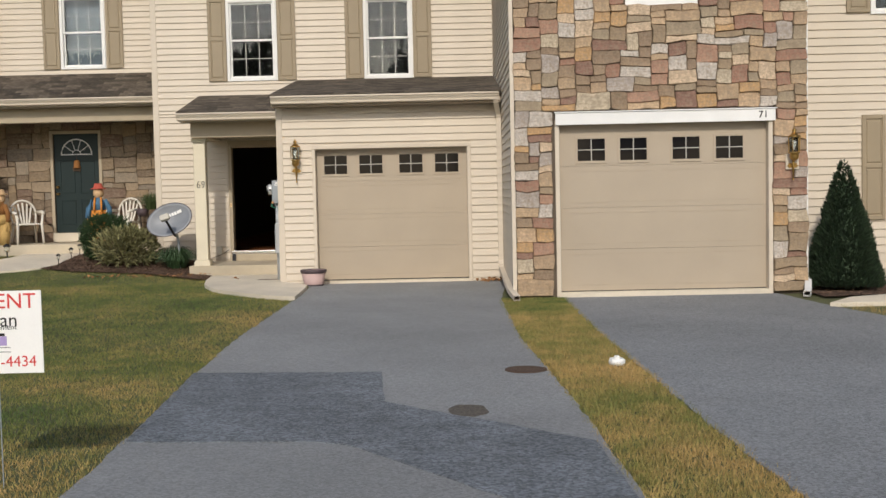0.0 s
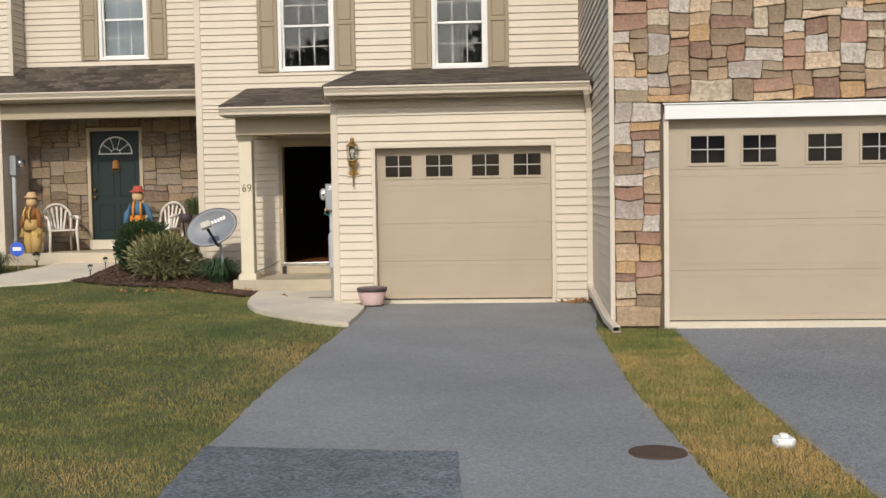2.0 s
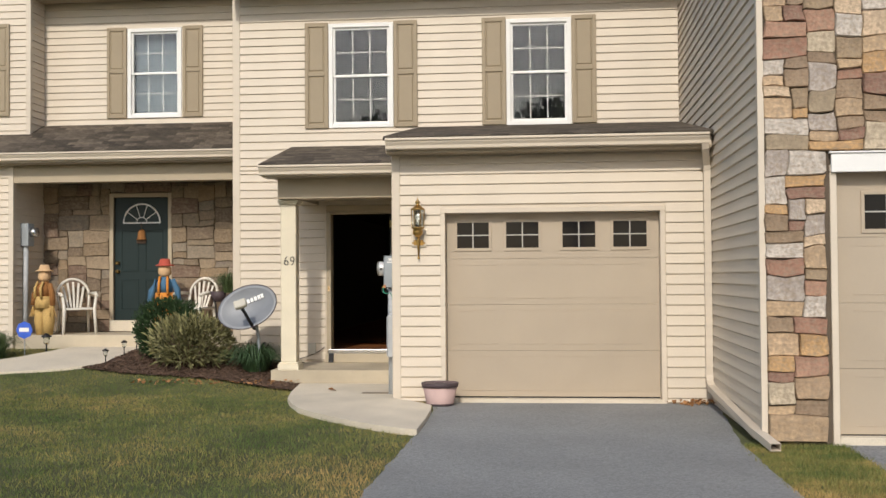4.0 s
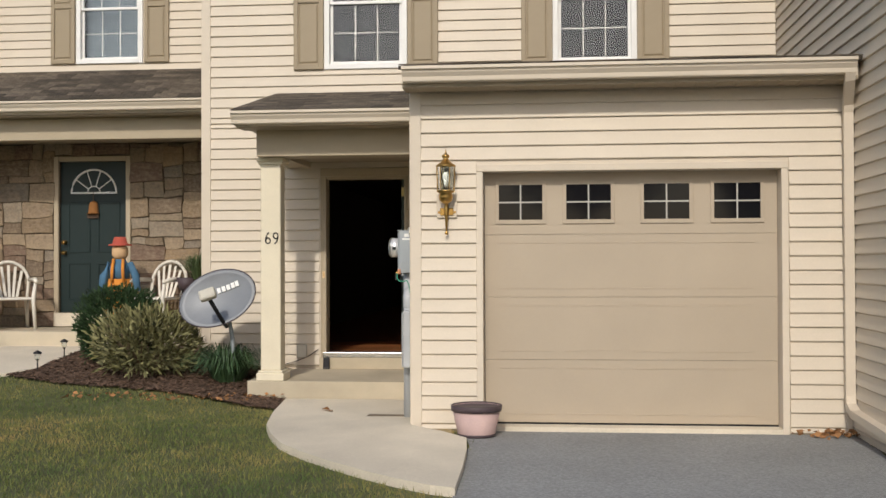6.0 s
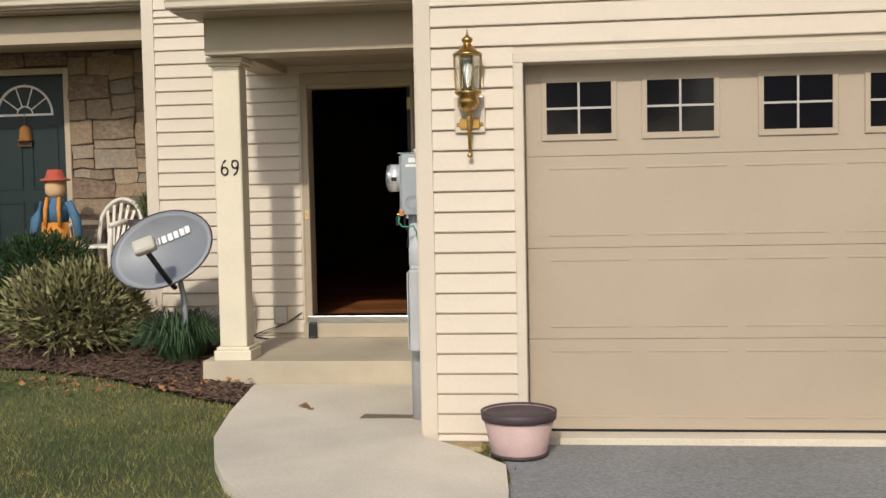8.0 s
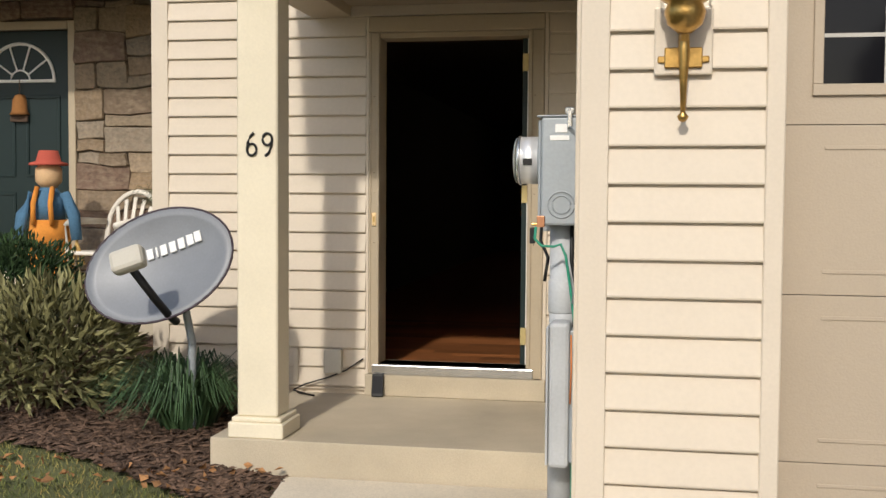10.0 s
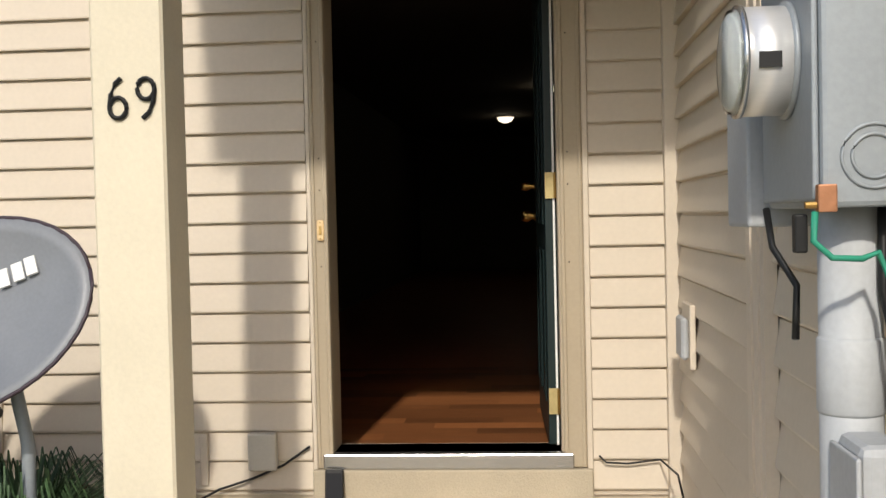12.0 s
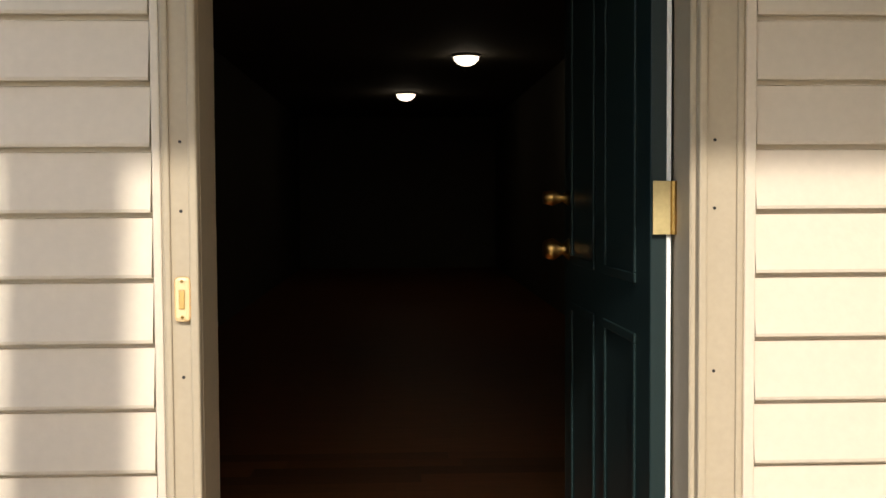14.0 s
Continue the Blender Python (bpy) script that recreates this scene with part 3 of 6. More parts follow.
w = wall("wall_neighbour_return", "left", -6.76, 0.16, 4.11, NY + 0.16, 0.0, 3.3, [], M_TRIM, "cream flank wall at the side of the neighbouring porch")
siding(w, "right", -6.60, 4.02, NY, 0.4, 3.3, 1.413)
w = wall("wall_neighbour_upper_left", "front", 4.5, 0.16, -12.0, -6.60, 3.3, 6.2, [], M_TRIM, "cream vinyl-sided upper wall beyond the neighbouring porch")
siding(w, "front", 4.5, -10.0, -6.66, 3.7, 6.0, 4.06, [(-8.2, 4.1, -7.35, 5.6)])
w = wall("wall_neighbour_upper_return", "left", -6.76, 0.16, 4.66, NY + 0.16, 3.3, 6.2, [], M_TRIM, "narrow cream return of the neighbouring upper wall")
siding(w, "right", -6.60, 4.56, NY, 3.8, 6.0, 4.06)
# plain back and roof that close the houses
solid("wall_back", box(-12, 18, 0, 16, 18.2, 6.2), M_TRIM, "plain rear wall closing the houses", "wall", kind="structure")
solid("roof_main", prism_x([(D - 0.45, 5.72), (D - 0.45, 5.80), (7.5, 8.0), (18.4, 5.9), (18.4, 5.72)], -2.72, SX), M_SHINGLE, "main roof of brown shingles", "roof", kind="structure")
solid("roof_neighbour", prism_x([(NY - 0.45, 6.1), (NY - 0.45, 6.2), (8.5, 8.0), (18.4, 6.2), (18.4, 6.1)], -12.2, -2.73), M_SHINGLE, "neighbouring roof of brown shingles", "roof", kind="structure")
solid("roof_stone", prism_x([(SY - 0.4, 6.15), (SY - 0.4, 6.25), (5, 8.6), (18.4, 6.25), (18.4, 6.15)], SX + 0.005, 16.2), M_SHINGLE, "roof over the stone-fronted garage", "roof", kind="structure")
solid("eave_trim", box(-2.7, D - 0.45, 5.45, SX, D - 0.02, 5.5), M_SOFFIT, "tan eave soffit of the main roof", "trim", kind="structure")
solid("eave_trim", box(-2.7, D - 0.50, 5.42, SX, D - 0.455, 5.72), M_TRIM, "cream eave fascia of the main roof", "trim", kind="structure")
solid("eave_trim", prism_x([(NY - 0.55, 6.0), (NY - 0.55, 6.1), (NY - 0.02, 6.1), (NY - 0.02, 6.0)], -6.6, -2.73), M_SOFFIT, "tan eave soffit of the neighbouring roof", "trim", kind="structure")


def posts(rows, material, label):
    for r in rows:
        solid("corner_trim", box(*r, 0.004), material, label, "trim", kind="structure")


posts([(0.002, -0.022, 0.02, 0.09, 0.022, 2.83), (-0.012, 0.022, 0.02, 0.02, 0.075, 2.83), (-0.05, D - 0.06, 0.23, 0.012, D - 0.001, 2.95), (-2.725, D - 0.024, 0.2, -2.62, D + 0.08, 5.5), (SX - 0.022, SY - 0.03, 0.05, SX + 0.03, SY + 0.06, 6.1),
       (SX - 0.07, -0.024, 0.02, SX - 0.022, 0.0, 2.8), (-6.66, 3.928, 0.35, -6.58, 4.02, 3.3), (-6.66, 4.478, 3.6, -6.58, 4.56, 6.0)], M_TRIM, "cream vinyl corner trim")
# garage door casings
for x0, x1, z1, y, mtl in ((0.598, 3.002, 2.142, 0.0, M_TRIM), (4.17, 6.91, 2.28, SY, M_TRIM)):
    solid("door_trim", boxes([(x0 - 0.052, y - 0.024, 0.0, x0 + 0.004, y + 0.155, z1 - 0.004), (x1 - 0.004, y - 0.024, 0.0, x1 + 0.052, y + 0.155, z1 - 0.004), (x0 - 0.052, y - 0.026, z1 - 0.004, x1 + 0.052, y + 0.155, z1 + 0.055)], 0.004), mtl, "cream casing round a garage door", "trim", kind="structure")
lint = thing("lintel", pose(5.56, SY, 2.27), "white painted lintel board over the garage door", "trim", kind="structure")
part("board", box(-1.435, -0.06, 0.0, 1.43, -0.028, 0.155, 0.005), M_WHITE, lint)
part("drip_edge", box(-1.45, -0.075, 0.157, 1.45, -0.02, 0.172, 0.003), M_WHITE, lint)
part("house_number", text_mesh("71", 0.13, M_BLACK), None, lint, "black house number 71", pose(1.27, -0.063, 0.08, 90, 0, 0))
for x0, x1, y, zt in ((0.55, 3.05, -0.02, 0.045), (4.14, 6.94, SY - 0.02, 0.07)):
    solid("threshold", box(x0, y, 0.0, x1, y + 0.3, zt, 0.004), M_CONCRETE, "concrete sill under a garage door", "threshold", kind="structure")
solid("foundation", box(0.0, -0.004, -0.05, 0.55, 0.02, 0.02), M_STONE_REST, "low rubble footing under the siding", "foundation", kind="structure")


def garage_door(x0, x1, z0, z1, y, wins, wz):
    cx = (x0 + x1) / 2
    g = thing("garage_door", pose(cx, y, z0), "closed tan sectional garage door with four small windows", "garage door")
    W, H = x1 - x0, z1 - z0
    n, h = 4, (z1 - z0) / 4
    for k in range(n):
        lo = k * h + 0.002
        sec = part("section", box(-W / 2, 0.012, lo, W / 2, 0.05, lo + h - 0.0025, 0.001), M_GDOOR, g)
        if k < 3:
            for i in range(4):
                a = -W / 2 + W * (0.055 + 0.2275 * i + 0.0)
                b = a + W * 0.185
                fr = boxes([(a, 0.0085, lo + 0.065, b, 0.0115, lo + 0.077), (a, 0.0085, lo + h - 0.077, b, 0.0115, lo + h - 0.065)], 0.0012)
                part("embossed_panel", fr, M_GDOOR, sec)
    for a, b in wins:
        lo, hi = wz[0] - z0, wz[1] - z0
        a, b = a - cx, b - cx
        wd = part("window", boxes([(a - 0.03, 0.0, lo - 0.035, b + 0.03, 0.0115, lo), (a - 0.03, 0.0, hi, b + 0.03, 0.0115, hi + 0.03), (a - 0.03, 0.0, lo, a, 0.0115, hi), (b, 0.0, lo, b + 0.03, 0.0115, hi)], 0.002), M_GDOOR, g)
        part("pane", box(a, 0.007, lo, b, 0.0115, hi), M_DARKGLASS, wd, "black glass pane")
        c, mz = (a + b) / 2, (lo + hi) / 2
        part("muntin", boxes([(c - 0.006, 0.003, lo, c + 0.006, 0.0068, hi), (a, 0.003, mz - 0.006, c - 0.006, 0.0068, mz + 0.006), (c + 0.006, 0.003, mz - 0.006, b, 0.0068, mz + 0.006)]), M_MUNTIN, wd, "white cross muntin")
    part("bottom_seal", box(-W / 2, 0.02, -0.03, W / 2, 0.045, 0.001), M_BLACK, g)
    return g


garage_door(0.605, 2.995, 0.06, 2.142, 0.12, [(0.727, 1.089), (1.287, 1.653), (1.923, 2.291), (2.491, 2.861)], (1.745, 2.036))
garage_door(4.177, 6.903, 0.08, 2.28, SY + 0.08, [(4.425, 4.785), (4.985, 5.335), (5.675, 6.03), (6.245, 6.60)], (1.80, 2.09))

# ---- windows and shutters ----
WN = [0]


def window(x0, x1, z0, z1, y, blind=False):
    WN[0] += 1
    w, h = x1 - x0, z1 - z0
    o = thing("window_%d" % WN[0], pose((x0 + x1) / 2, y, z0), "white double-hung window with grilles between the panes", "window", kind="structure")
    f = 0.032
    part("window_frame", boxes([(-w / 2 - 0.04, -0.03, -0.04, -w / 2 + 0.02, 0.06, h + 0.04), (w / 2 - 0.02, -0.03, -0.04, w / 2 + 0.04, 0.06, h + 0.04), (-w / 2 + 0.02, -0.03, h - 0.02, w / 2 - 0.02, 0.06, h + 0.04), (-w / 2 + 0.02, -0.035, -0.04, w / 2 - 0.02, 0.06, 0.02)], 0.004), M_WHITE, o)
    mid = h * 0.5
    for nm, lo, hi, dy in (("upper_sash", mid - 0.02, h - 0.02, 0.0), ("lower_sash", 0.02, mid + 0.02, 0.028)):
        a, b = -w / 2 + 0.02, w / 2 - 0.02
        s = part(nm, boxes([(a, dy, lo, a + f, dy + 0.026, hi), (b - f, dy, lo, b, dy + 0.026, hi), (a + f, dy, lo, b - f, dy + 0.026, lo + f), (a + f, dy, hi - f, b - f, dy + 0.026, hi)], 0.003), M_WHITE, o)
        p = part("pane", box(a + f, dy + 0.010, lo + f, b - f, dy + 0.013, hi - f), M_GLASS, s, "reflecting glass pane")
        p.visible_shadow = False
        bars = [(a + f + (b - a - 2 * f) * i / 3 - 0.006, dy + 0.016, lo + f, a + f + (b - a - 2 * f) * i / 3 + 0.006, dy + 0.021, hi - f) for i in (1, 2)]
        zc = (lo + hi) / 2
        for i in range(3):
            u, v = a + f + (b - a - 2 * f) * i / 3 + 0.006 * (i > 0), a + f + (b - a - 2 * f) * (i + 1) / 3 - 0.006 * (i < 2)
            bars.append((u, dy + 0.016, zc - 0.006, v, dy + 0.021, zc + 0.006))
        part("grille", boxes(bars), M_MUNTIN, s)
    if blind:
        part("curtain", box(-w / 2 + 0.03, 0.17, 0.0, w / 2 - 0.03, 0.175, h), M_BLIND, o, "pale curtain drawn behind the glass")
    return o


window(*WINS[0][::2], WINS[0][1], WINS[0][3], D)
window(*WINS[1][::2], WINS[1][1], WINS[1][3], D)
window(*NWIN[::2], NWIN[1], NWIN[3], NY, True)
window(5.10, 5.96, 3.84, 5.3, SY + 0.02)
window(8.80, 9.65, 3.86, 5.3, -1.5)
window(9.05, 9.95, 0.9, 2.4, -1.5)


def shutter():
    o = thing("shutter", pose(0, 0, 0), "khaki raised-panel window shutter", "shutter", "window shutters")
    w, h = 0.335, 1.50
    part("frame", boxes([(-w / 2, -0.03, 0, -w / 2 + 0.05, 0, h), (w / 2 - 0.05, -0.03, 0, w / 2, 0, h), (-w / 2 + 0.05, -0.03, 0, w / 2 - 0.05, 0, 0.06), (-w / 2 + 0.05, -0.03, h - 0.06, w / 2 - 0.05, 0, h), (-w / 2 + 0.05, -0.03, 0.74, w / 2 - 0.05, 0, 0.80)], 0.004), M_SHUTTER, o)
    for lo, hi in ((0.06, 0.74), (0.80, h - 0.06)):
        bm = bmesh.new()
        add_box(bm, -w / 2 + 0.05, -0.012, lo, w / 2 - 0.05, 0, hi)
        bmesh.ops.recalc_face_normals(bm, faces=bm.faces)
        fc = min(bm.faces, key=lambda q: q.calc_center_median().y)
        bmesh.ops.inset_individual(bm, faces=[fc], thickness=0.018)
        bmesh.ops.inset_individual(bm, faces=[fc], thickness=0.022, depth=0.012)
        part("panel", bm, M_SHUTTER, o)
    return o


S0 = shutter()
S0.matrix_basis = pose(-1.500, D - 0.018, 3.53)
for x, y, z in ((-0.228, D - 0.018, 3.53), (1.015, D - 0.018, 3.53), (2.262, D - 0.018, 3.53), (-5.335, NY - 0.018, 4.07), (-4.04, NY - 0.018, 4.07), (-7.1, 4.48, 4.07), (8.58, -1.518, 3.85), (9.87, -1.518, 3.85), (8.80, -1.518, 0.9)):
    copy_thing(S0, pose(x, y, z))

# ---- roofs, gutters, porch ----
SHINGLE = {}


def shingle_data(width):
    key = round(width, 2)
    if key not in SHINGLE:
        SHINGLE[key] = data_of("shingle", box(0.003, -0.002, 0.0, key - 0.003, 0.165, 0.008), M_SHINGLE)
    return SHINGLE[key]


ROOFS = []


def shed_roof(name, x0, x1, y0, z0, y1, z1, label):
    bm = prism_x([(y0, z0 - 0.03), (y0, z0), (y1, z1), (y1, z1 - 0.03)], x0, x1)
    ob = solid(name, bm, M_SHINGLE, label, "roof", kind="structure")
    ROOFS.append((ob, x0, x1, y0, z0, y1, z1))
    return ob


def lay_shingles(ob, x0, x1, y0, z0, y1, z1):
    tilt = math.degrees(math.atan2(z1 - z0, y1 - y0))
    run, k = math.hypot(y1 - y0, z1 - z0), 0
    while k * 0.14 < run - 0.1:
        s = k * 0.14
        x = x0 - 0.15 * (k % 2) - rng.choice((0, 0.05))
        while x < x1 - 0.02:
            w = rng.choice((0.2, 0.25, 0.3))
            a, b = max(x, x0), min(x + w, x1)
            x += w
            if b - a > 0.02:
                part("shingle", shingle_data(b - a), None, ob, m=pose(a, y0 + s * math.cos(radians(tilt)), z0 + 0.004 + s * math.sin(radians(tilt)), tilt + 1.8, 0, 0))
        k += 1


def gutter(x0, x1, y, z, label):
    """K-style gutter: its back at y, its rim at z."""
    out = [(y, z), (y, z - 0.12), (y - 0.062, z - 0.12), (y - 0.070, z - 0.112), (y - 0.074, z - 0.080), (y - 0.098, z - 0.048), (y - 0.102, z - 0.030), (y - 0.122, z - 0.024), (y - 0.122, z), (y - 0.112, z), (y - 0.112, z - 0.014), (y - 0.092, z - 0.030), (y - 0.066, z - 0.078), (y - 0.058, z - 0.11), (y - 0.008, z - 0.11), (y - 0.008, z)]
    g = thing("gutter", pose(0, 0, 0), label, "gutter", "eave gutters")
    part("trough", prism_x(out, x0, x1), M_TRIM, g)
    for x in (x0, x1 - 0.004):
        part("end_cap", prism_x([(y, z - 0.003), (y, z - 0.107), (y - 0.068, z - 0.107), (y - 0.103, z - 0.045), (y - 0.112, z - 0.003)], x + 0.0005, x + 0.0035), M_TRIM, g)
    return g


shed_roof("roof_garage", -0.05, SX - 0.01, -0.36, 2.965, D - 0.02, 3.505, "low shed roof of brown shingles over the garage")
gutter(-0.02, SX - 0.06, -0.285, 2.955, "cream eave gutter of the garage roof")
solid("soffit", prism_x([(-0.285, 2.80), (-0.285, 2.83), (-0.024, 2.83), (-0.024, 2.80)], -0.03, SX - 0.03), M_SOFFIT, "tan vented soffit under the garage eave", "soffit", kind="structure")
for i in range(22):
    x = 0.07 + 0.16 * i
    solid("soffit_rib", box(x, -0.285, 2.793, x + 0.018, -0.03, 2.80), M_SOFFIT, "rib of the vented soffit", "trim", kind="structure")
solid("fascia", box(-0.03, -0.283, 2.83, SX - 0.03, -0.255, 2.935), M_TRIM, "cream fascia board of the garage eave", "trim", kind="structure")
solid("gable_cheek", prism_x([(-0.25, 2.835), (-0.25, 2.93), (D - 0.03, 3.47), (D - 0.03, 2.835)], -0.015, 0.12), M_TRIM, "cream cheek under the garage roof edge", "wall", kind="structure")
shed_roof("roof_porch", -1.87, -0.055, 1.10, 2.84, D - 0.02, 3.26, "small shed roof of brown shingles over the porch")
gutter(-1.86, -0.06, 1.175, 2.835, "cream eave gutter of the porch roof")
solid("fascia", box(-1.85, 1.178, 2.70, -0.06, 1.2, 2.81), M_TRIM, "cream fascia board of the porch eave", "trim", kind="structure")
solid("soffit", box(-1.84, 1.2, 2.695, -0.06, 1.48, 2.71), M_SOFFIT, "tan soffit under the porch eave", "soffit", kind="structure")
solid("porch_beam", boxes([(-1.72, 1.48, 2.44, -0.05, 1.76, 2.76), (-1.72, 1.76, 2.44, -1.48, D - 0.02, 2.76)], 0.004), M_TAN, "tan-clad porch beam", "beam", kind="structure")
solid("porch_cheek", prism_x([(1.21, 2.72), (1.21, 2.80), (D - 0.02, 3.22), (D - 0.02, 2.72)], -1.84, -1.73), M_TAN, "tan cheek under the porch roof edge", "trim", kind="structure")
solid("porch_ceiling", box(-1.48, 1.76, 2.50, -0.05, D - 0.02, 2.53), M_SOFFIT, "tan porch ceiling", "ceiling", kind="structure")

col = thing("porch_column", pose(-1.6185, 1.731, 0.225), "square cream porch column with house number", "column")
part("shaft", boxes([(-0.102, -0.106, 0.10, 0.102, 0.075, 2.15)], 0.008), M_COLUMN, col)
part("base", boxes([(-0.139, -0.139, 0.0, 0.139, 0.139, 0.075), (-0.125, -0.125, 0.075, 0.125, 0.125, 0.10)], 0.006), M_COLUMN, col)
part("capital", boxes([(-0.121, -0.121, 2.15, 0.121, 0.121, 2.175), (-0.135, -0.135, 2.175, 0.135, 0.135, 2.213)], 0.005), M_COLUMN, col)
# the number: two rounded numerals bent from rod
for dx, flip in ((-0.042, 1), (0.048, -1)):
    pts = [(0.027 * math.cos(6.283 * i / 14 + math.pi), 0, -0.028 + 0.032 * math.sin(6.283 * i / 14 + math.pi)) for i in range(15)] + [(-0.022, 0, 0.012), (-0.008, 0, 0.045), (0.012, 0, 0.062)]
    pts = [(x * flip, y, z * flip) for x, y, z in pts]
    part("numeral", tube(pts, [0.0075] * len(pts), 6), M_BLACK, col, "black house numeral", pose(dx * 0.87 + 0.012, -0.111, 1.415) @ Matrix.Scale(0.88, 4))

shed_roof("roof_neighbour_porch", -9.5, -2.74, 3.62, 3.37, NY - 0.02, 3.97, "shed roof of brown shingles over the neighbouring porch")
gutter(-9.5, -2.74, 3.70, 3.365, "cream eave gutter of the neighbouring porch")
solid("fascia", box(-9.5, 3.702, 3.22, -2.74, 3.73, 3.34), M_TRIM, "cream fascia of the neighbouring porch", "trim", kind="structure")
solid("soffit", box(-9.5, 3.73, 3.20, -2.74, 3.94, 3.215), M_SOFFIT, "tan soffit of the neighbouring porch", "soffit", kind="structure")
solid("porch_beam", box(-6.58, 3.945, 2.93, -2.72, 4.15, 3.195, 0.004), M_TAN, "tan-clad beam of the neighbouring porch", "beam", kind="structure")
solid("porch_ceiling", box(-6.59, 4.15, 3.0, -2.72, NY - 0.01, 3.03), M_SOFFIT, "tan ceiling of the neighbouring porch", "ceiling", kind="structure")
solid("porch_slab", box(-6.59, 4.0, 0.1, -2.71, NY - 0.01, 0.55, 0.006), M_SLAB, "raised concrete slab of the neighbouring porch", "porch", kind="structure")

# ---- front door ----
d1 = thing("door_1", pose(-0.8575, D, 0.225), "dark green front door standing open into a dark hall", "door", kind="structure")
for sx, a, b, c in ((-1, -0.5145, -0.4505, -0.5305), (1, 0.425, 0.5095, 0.5305)):
    x0, x1 = min(a, b), max(a, b)
    out, inn = (x0, x1) if sx < 0 else (x1, x0)
    part("casing", box(x0, -0.026, 0.13, x1, 0.0, 2.12, 0.004), M_TAN, d1, "tan moulded casing")
    lo, hi = sorted((inn, inn + sx * 0.016))
    part("bead", box(lo, -0.036, 0.13, hi, -0.0265, 2.12, 0.004), M_TAN, d1)
    lo, hi = sorted((out - sx * 0.004, out - sx * 0.016))
    part("bead", box(lo, -0.032, 0.13, hi, -0.0265, 2.12, 0.003), M_TAN, d1)
    lo, hi = sorted((out + sx * 0.0005, c))
    part("siding_channel", box(lo, -0.024, 0.03, hi, 0.0, 2.215, 0.003), M_TRIM, d1, "cream siding channel")
    for z in (0.9, 1.19, 1.31, 1.75):
        part("screw_hole", tube([(inn + sx * 0.030, -0.0275, z), (inn + sx * 0.030, -0.026, z)], 0.003, 8), M_BLACK, d1)
part("casing", box(-0.5145, -0.030, 2.122, 0.5095, 0.0, 2.213, 0.006), M_TAN, d1, "tan moulded head casing")
part("jamb", boxes([(-0.4765, -0.012, 0.185, -0.4495, 0.15, 2.12), (0.415, -0.012, 0.185, 0.4425, 0.15, 2.12), (-0.4495, -0.012, 2.09, 0.415, 0.15, 2.12)], 0.003), M_TAN, d1)
part("sill_riser", box(-0.53, -0.045, 0.001, 0.53, 0.02, 0.125, 0.006), M_SLAB, d1, "painted concrete riser")
part("threshold", box(-0.49, -0.04, 0.126, 0.46, 0.16, 0.185, 0.006), M_CHROME, d1, "worn aluminium threshold")
leaf = part("leaf", boxes([(0.0, 0.0, 0.0, 0.86, 0.042, 1.90)], 0.002), M_GREEN, d1, "dark green door leaf", pose(0.412, 0.10, 0.19, 0, 0, 92))
part("edge_weatherstrip", box(-0.004, 0.004, 0.0, -0.0005, 0.012, 1.90), M_WHITE, leaf, "white chipped paint edge")
for lo, hi in ((0.15, 0.75), (0.85, 1.75)):
    for a in (0.10, 0.48):
        part("moulding", boxes([(a, 0.0425, lo, a + 0.28, 0.048, lo + 0.02), (a, 0.0425, hi - 0.02, a + 0.28, 0.048, hi), (a, 0.0425, lo + 0.02, a + 0.02, 0.048, hi - 0.02), (a + 0.26, 0.0425, lo + 0.02, a + 0.28, 0.048, hi - 0.02)], 0.002), M_GREEN, leaf)
for z, r in ((0.885, 0.030), (1.02, 0.022)):
    part("knob" if z < 1 else "deadbolt", smooth_all(tube([(0.80, 0.043, z), (0.80, 0.06, z), (0.80, 0.085, z), (0.80, 0.11, z)], [r, r * 0.45, r, r * 0.75], 14)), M_BRASS, leaf, "brass knob" if z < 1 else "brass deadbolt")
for z in (0.31, 1.14, 1.90):
    h = part("hinge", boxes([(0.372, 0.085, z, 0.4145, 0.088, z + 0.10)], 0.0), M_HINGE, d1, "pale brass butt hinge")
    part("pin", tube([(0.41, 0.082, z), (0.41, 0.082, z + 0.10)], 0.006, 8), M_BRASS, h)
bell = thing("doorbell", pose(-1.336, D - 0.03, 1.224), "lit ivory doorbell button with brass rim", "doorbell")
part("plate", box(-0.0135, -0.010, 0.0, 0.0135, 0.0, 0.078, 0.007), M_IVORY, bell)
part("button", box(-0.005, -0.013, 0.022, 0.005, -0.0105, 0.056, 0.002), mat("amber_button", (0.55, 0.36, 0.12), 0.35, bump=0.0), bell, "amber button")
for z in (0.008, 0.070):
    part("screw", tube([(0, -0.0115, z), (0, -0.0101, z)], 0.003, 8), M_BRASS, bell)
ph = thing("small_handset", pose(-1.30, D - 0.085, 0.226, -14, 0, 4), "small black handset leaning against the door riser", "handset")
part("body", box(-0.035, -0.012, 0.0, 0.035, 0.0, 0.135, 0.006), M_BLACK, ph)
part("screen", box(-0.028, -0.0135, 0.02, 0.028, -0.0121, 0.12), M_DARKGLASS, ph)

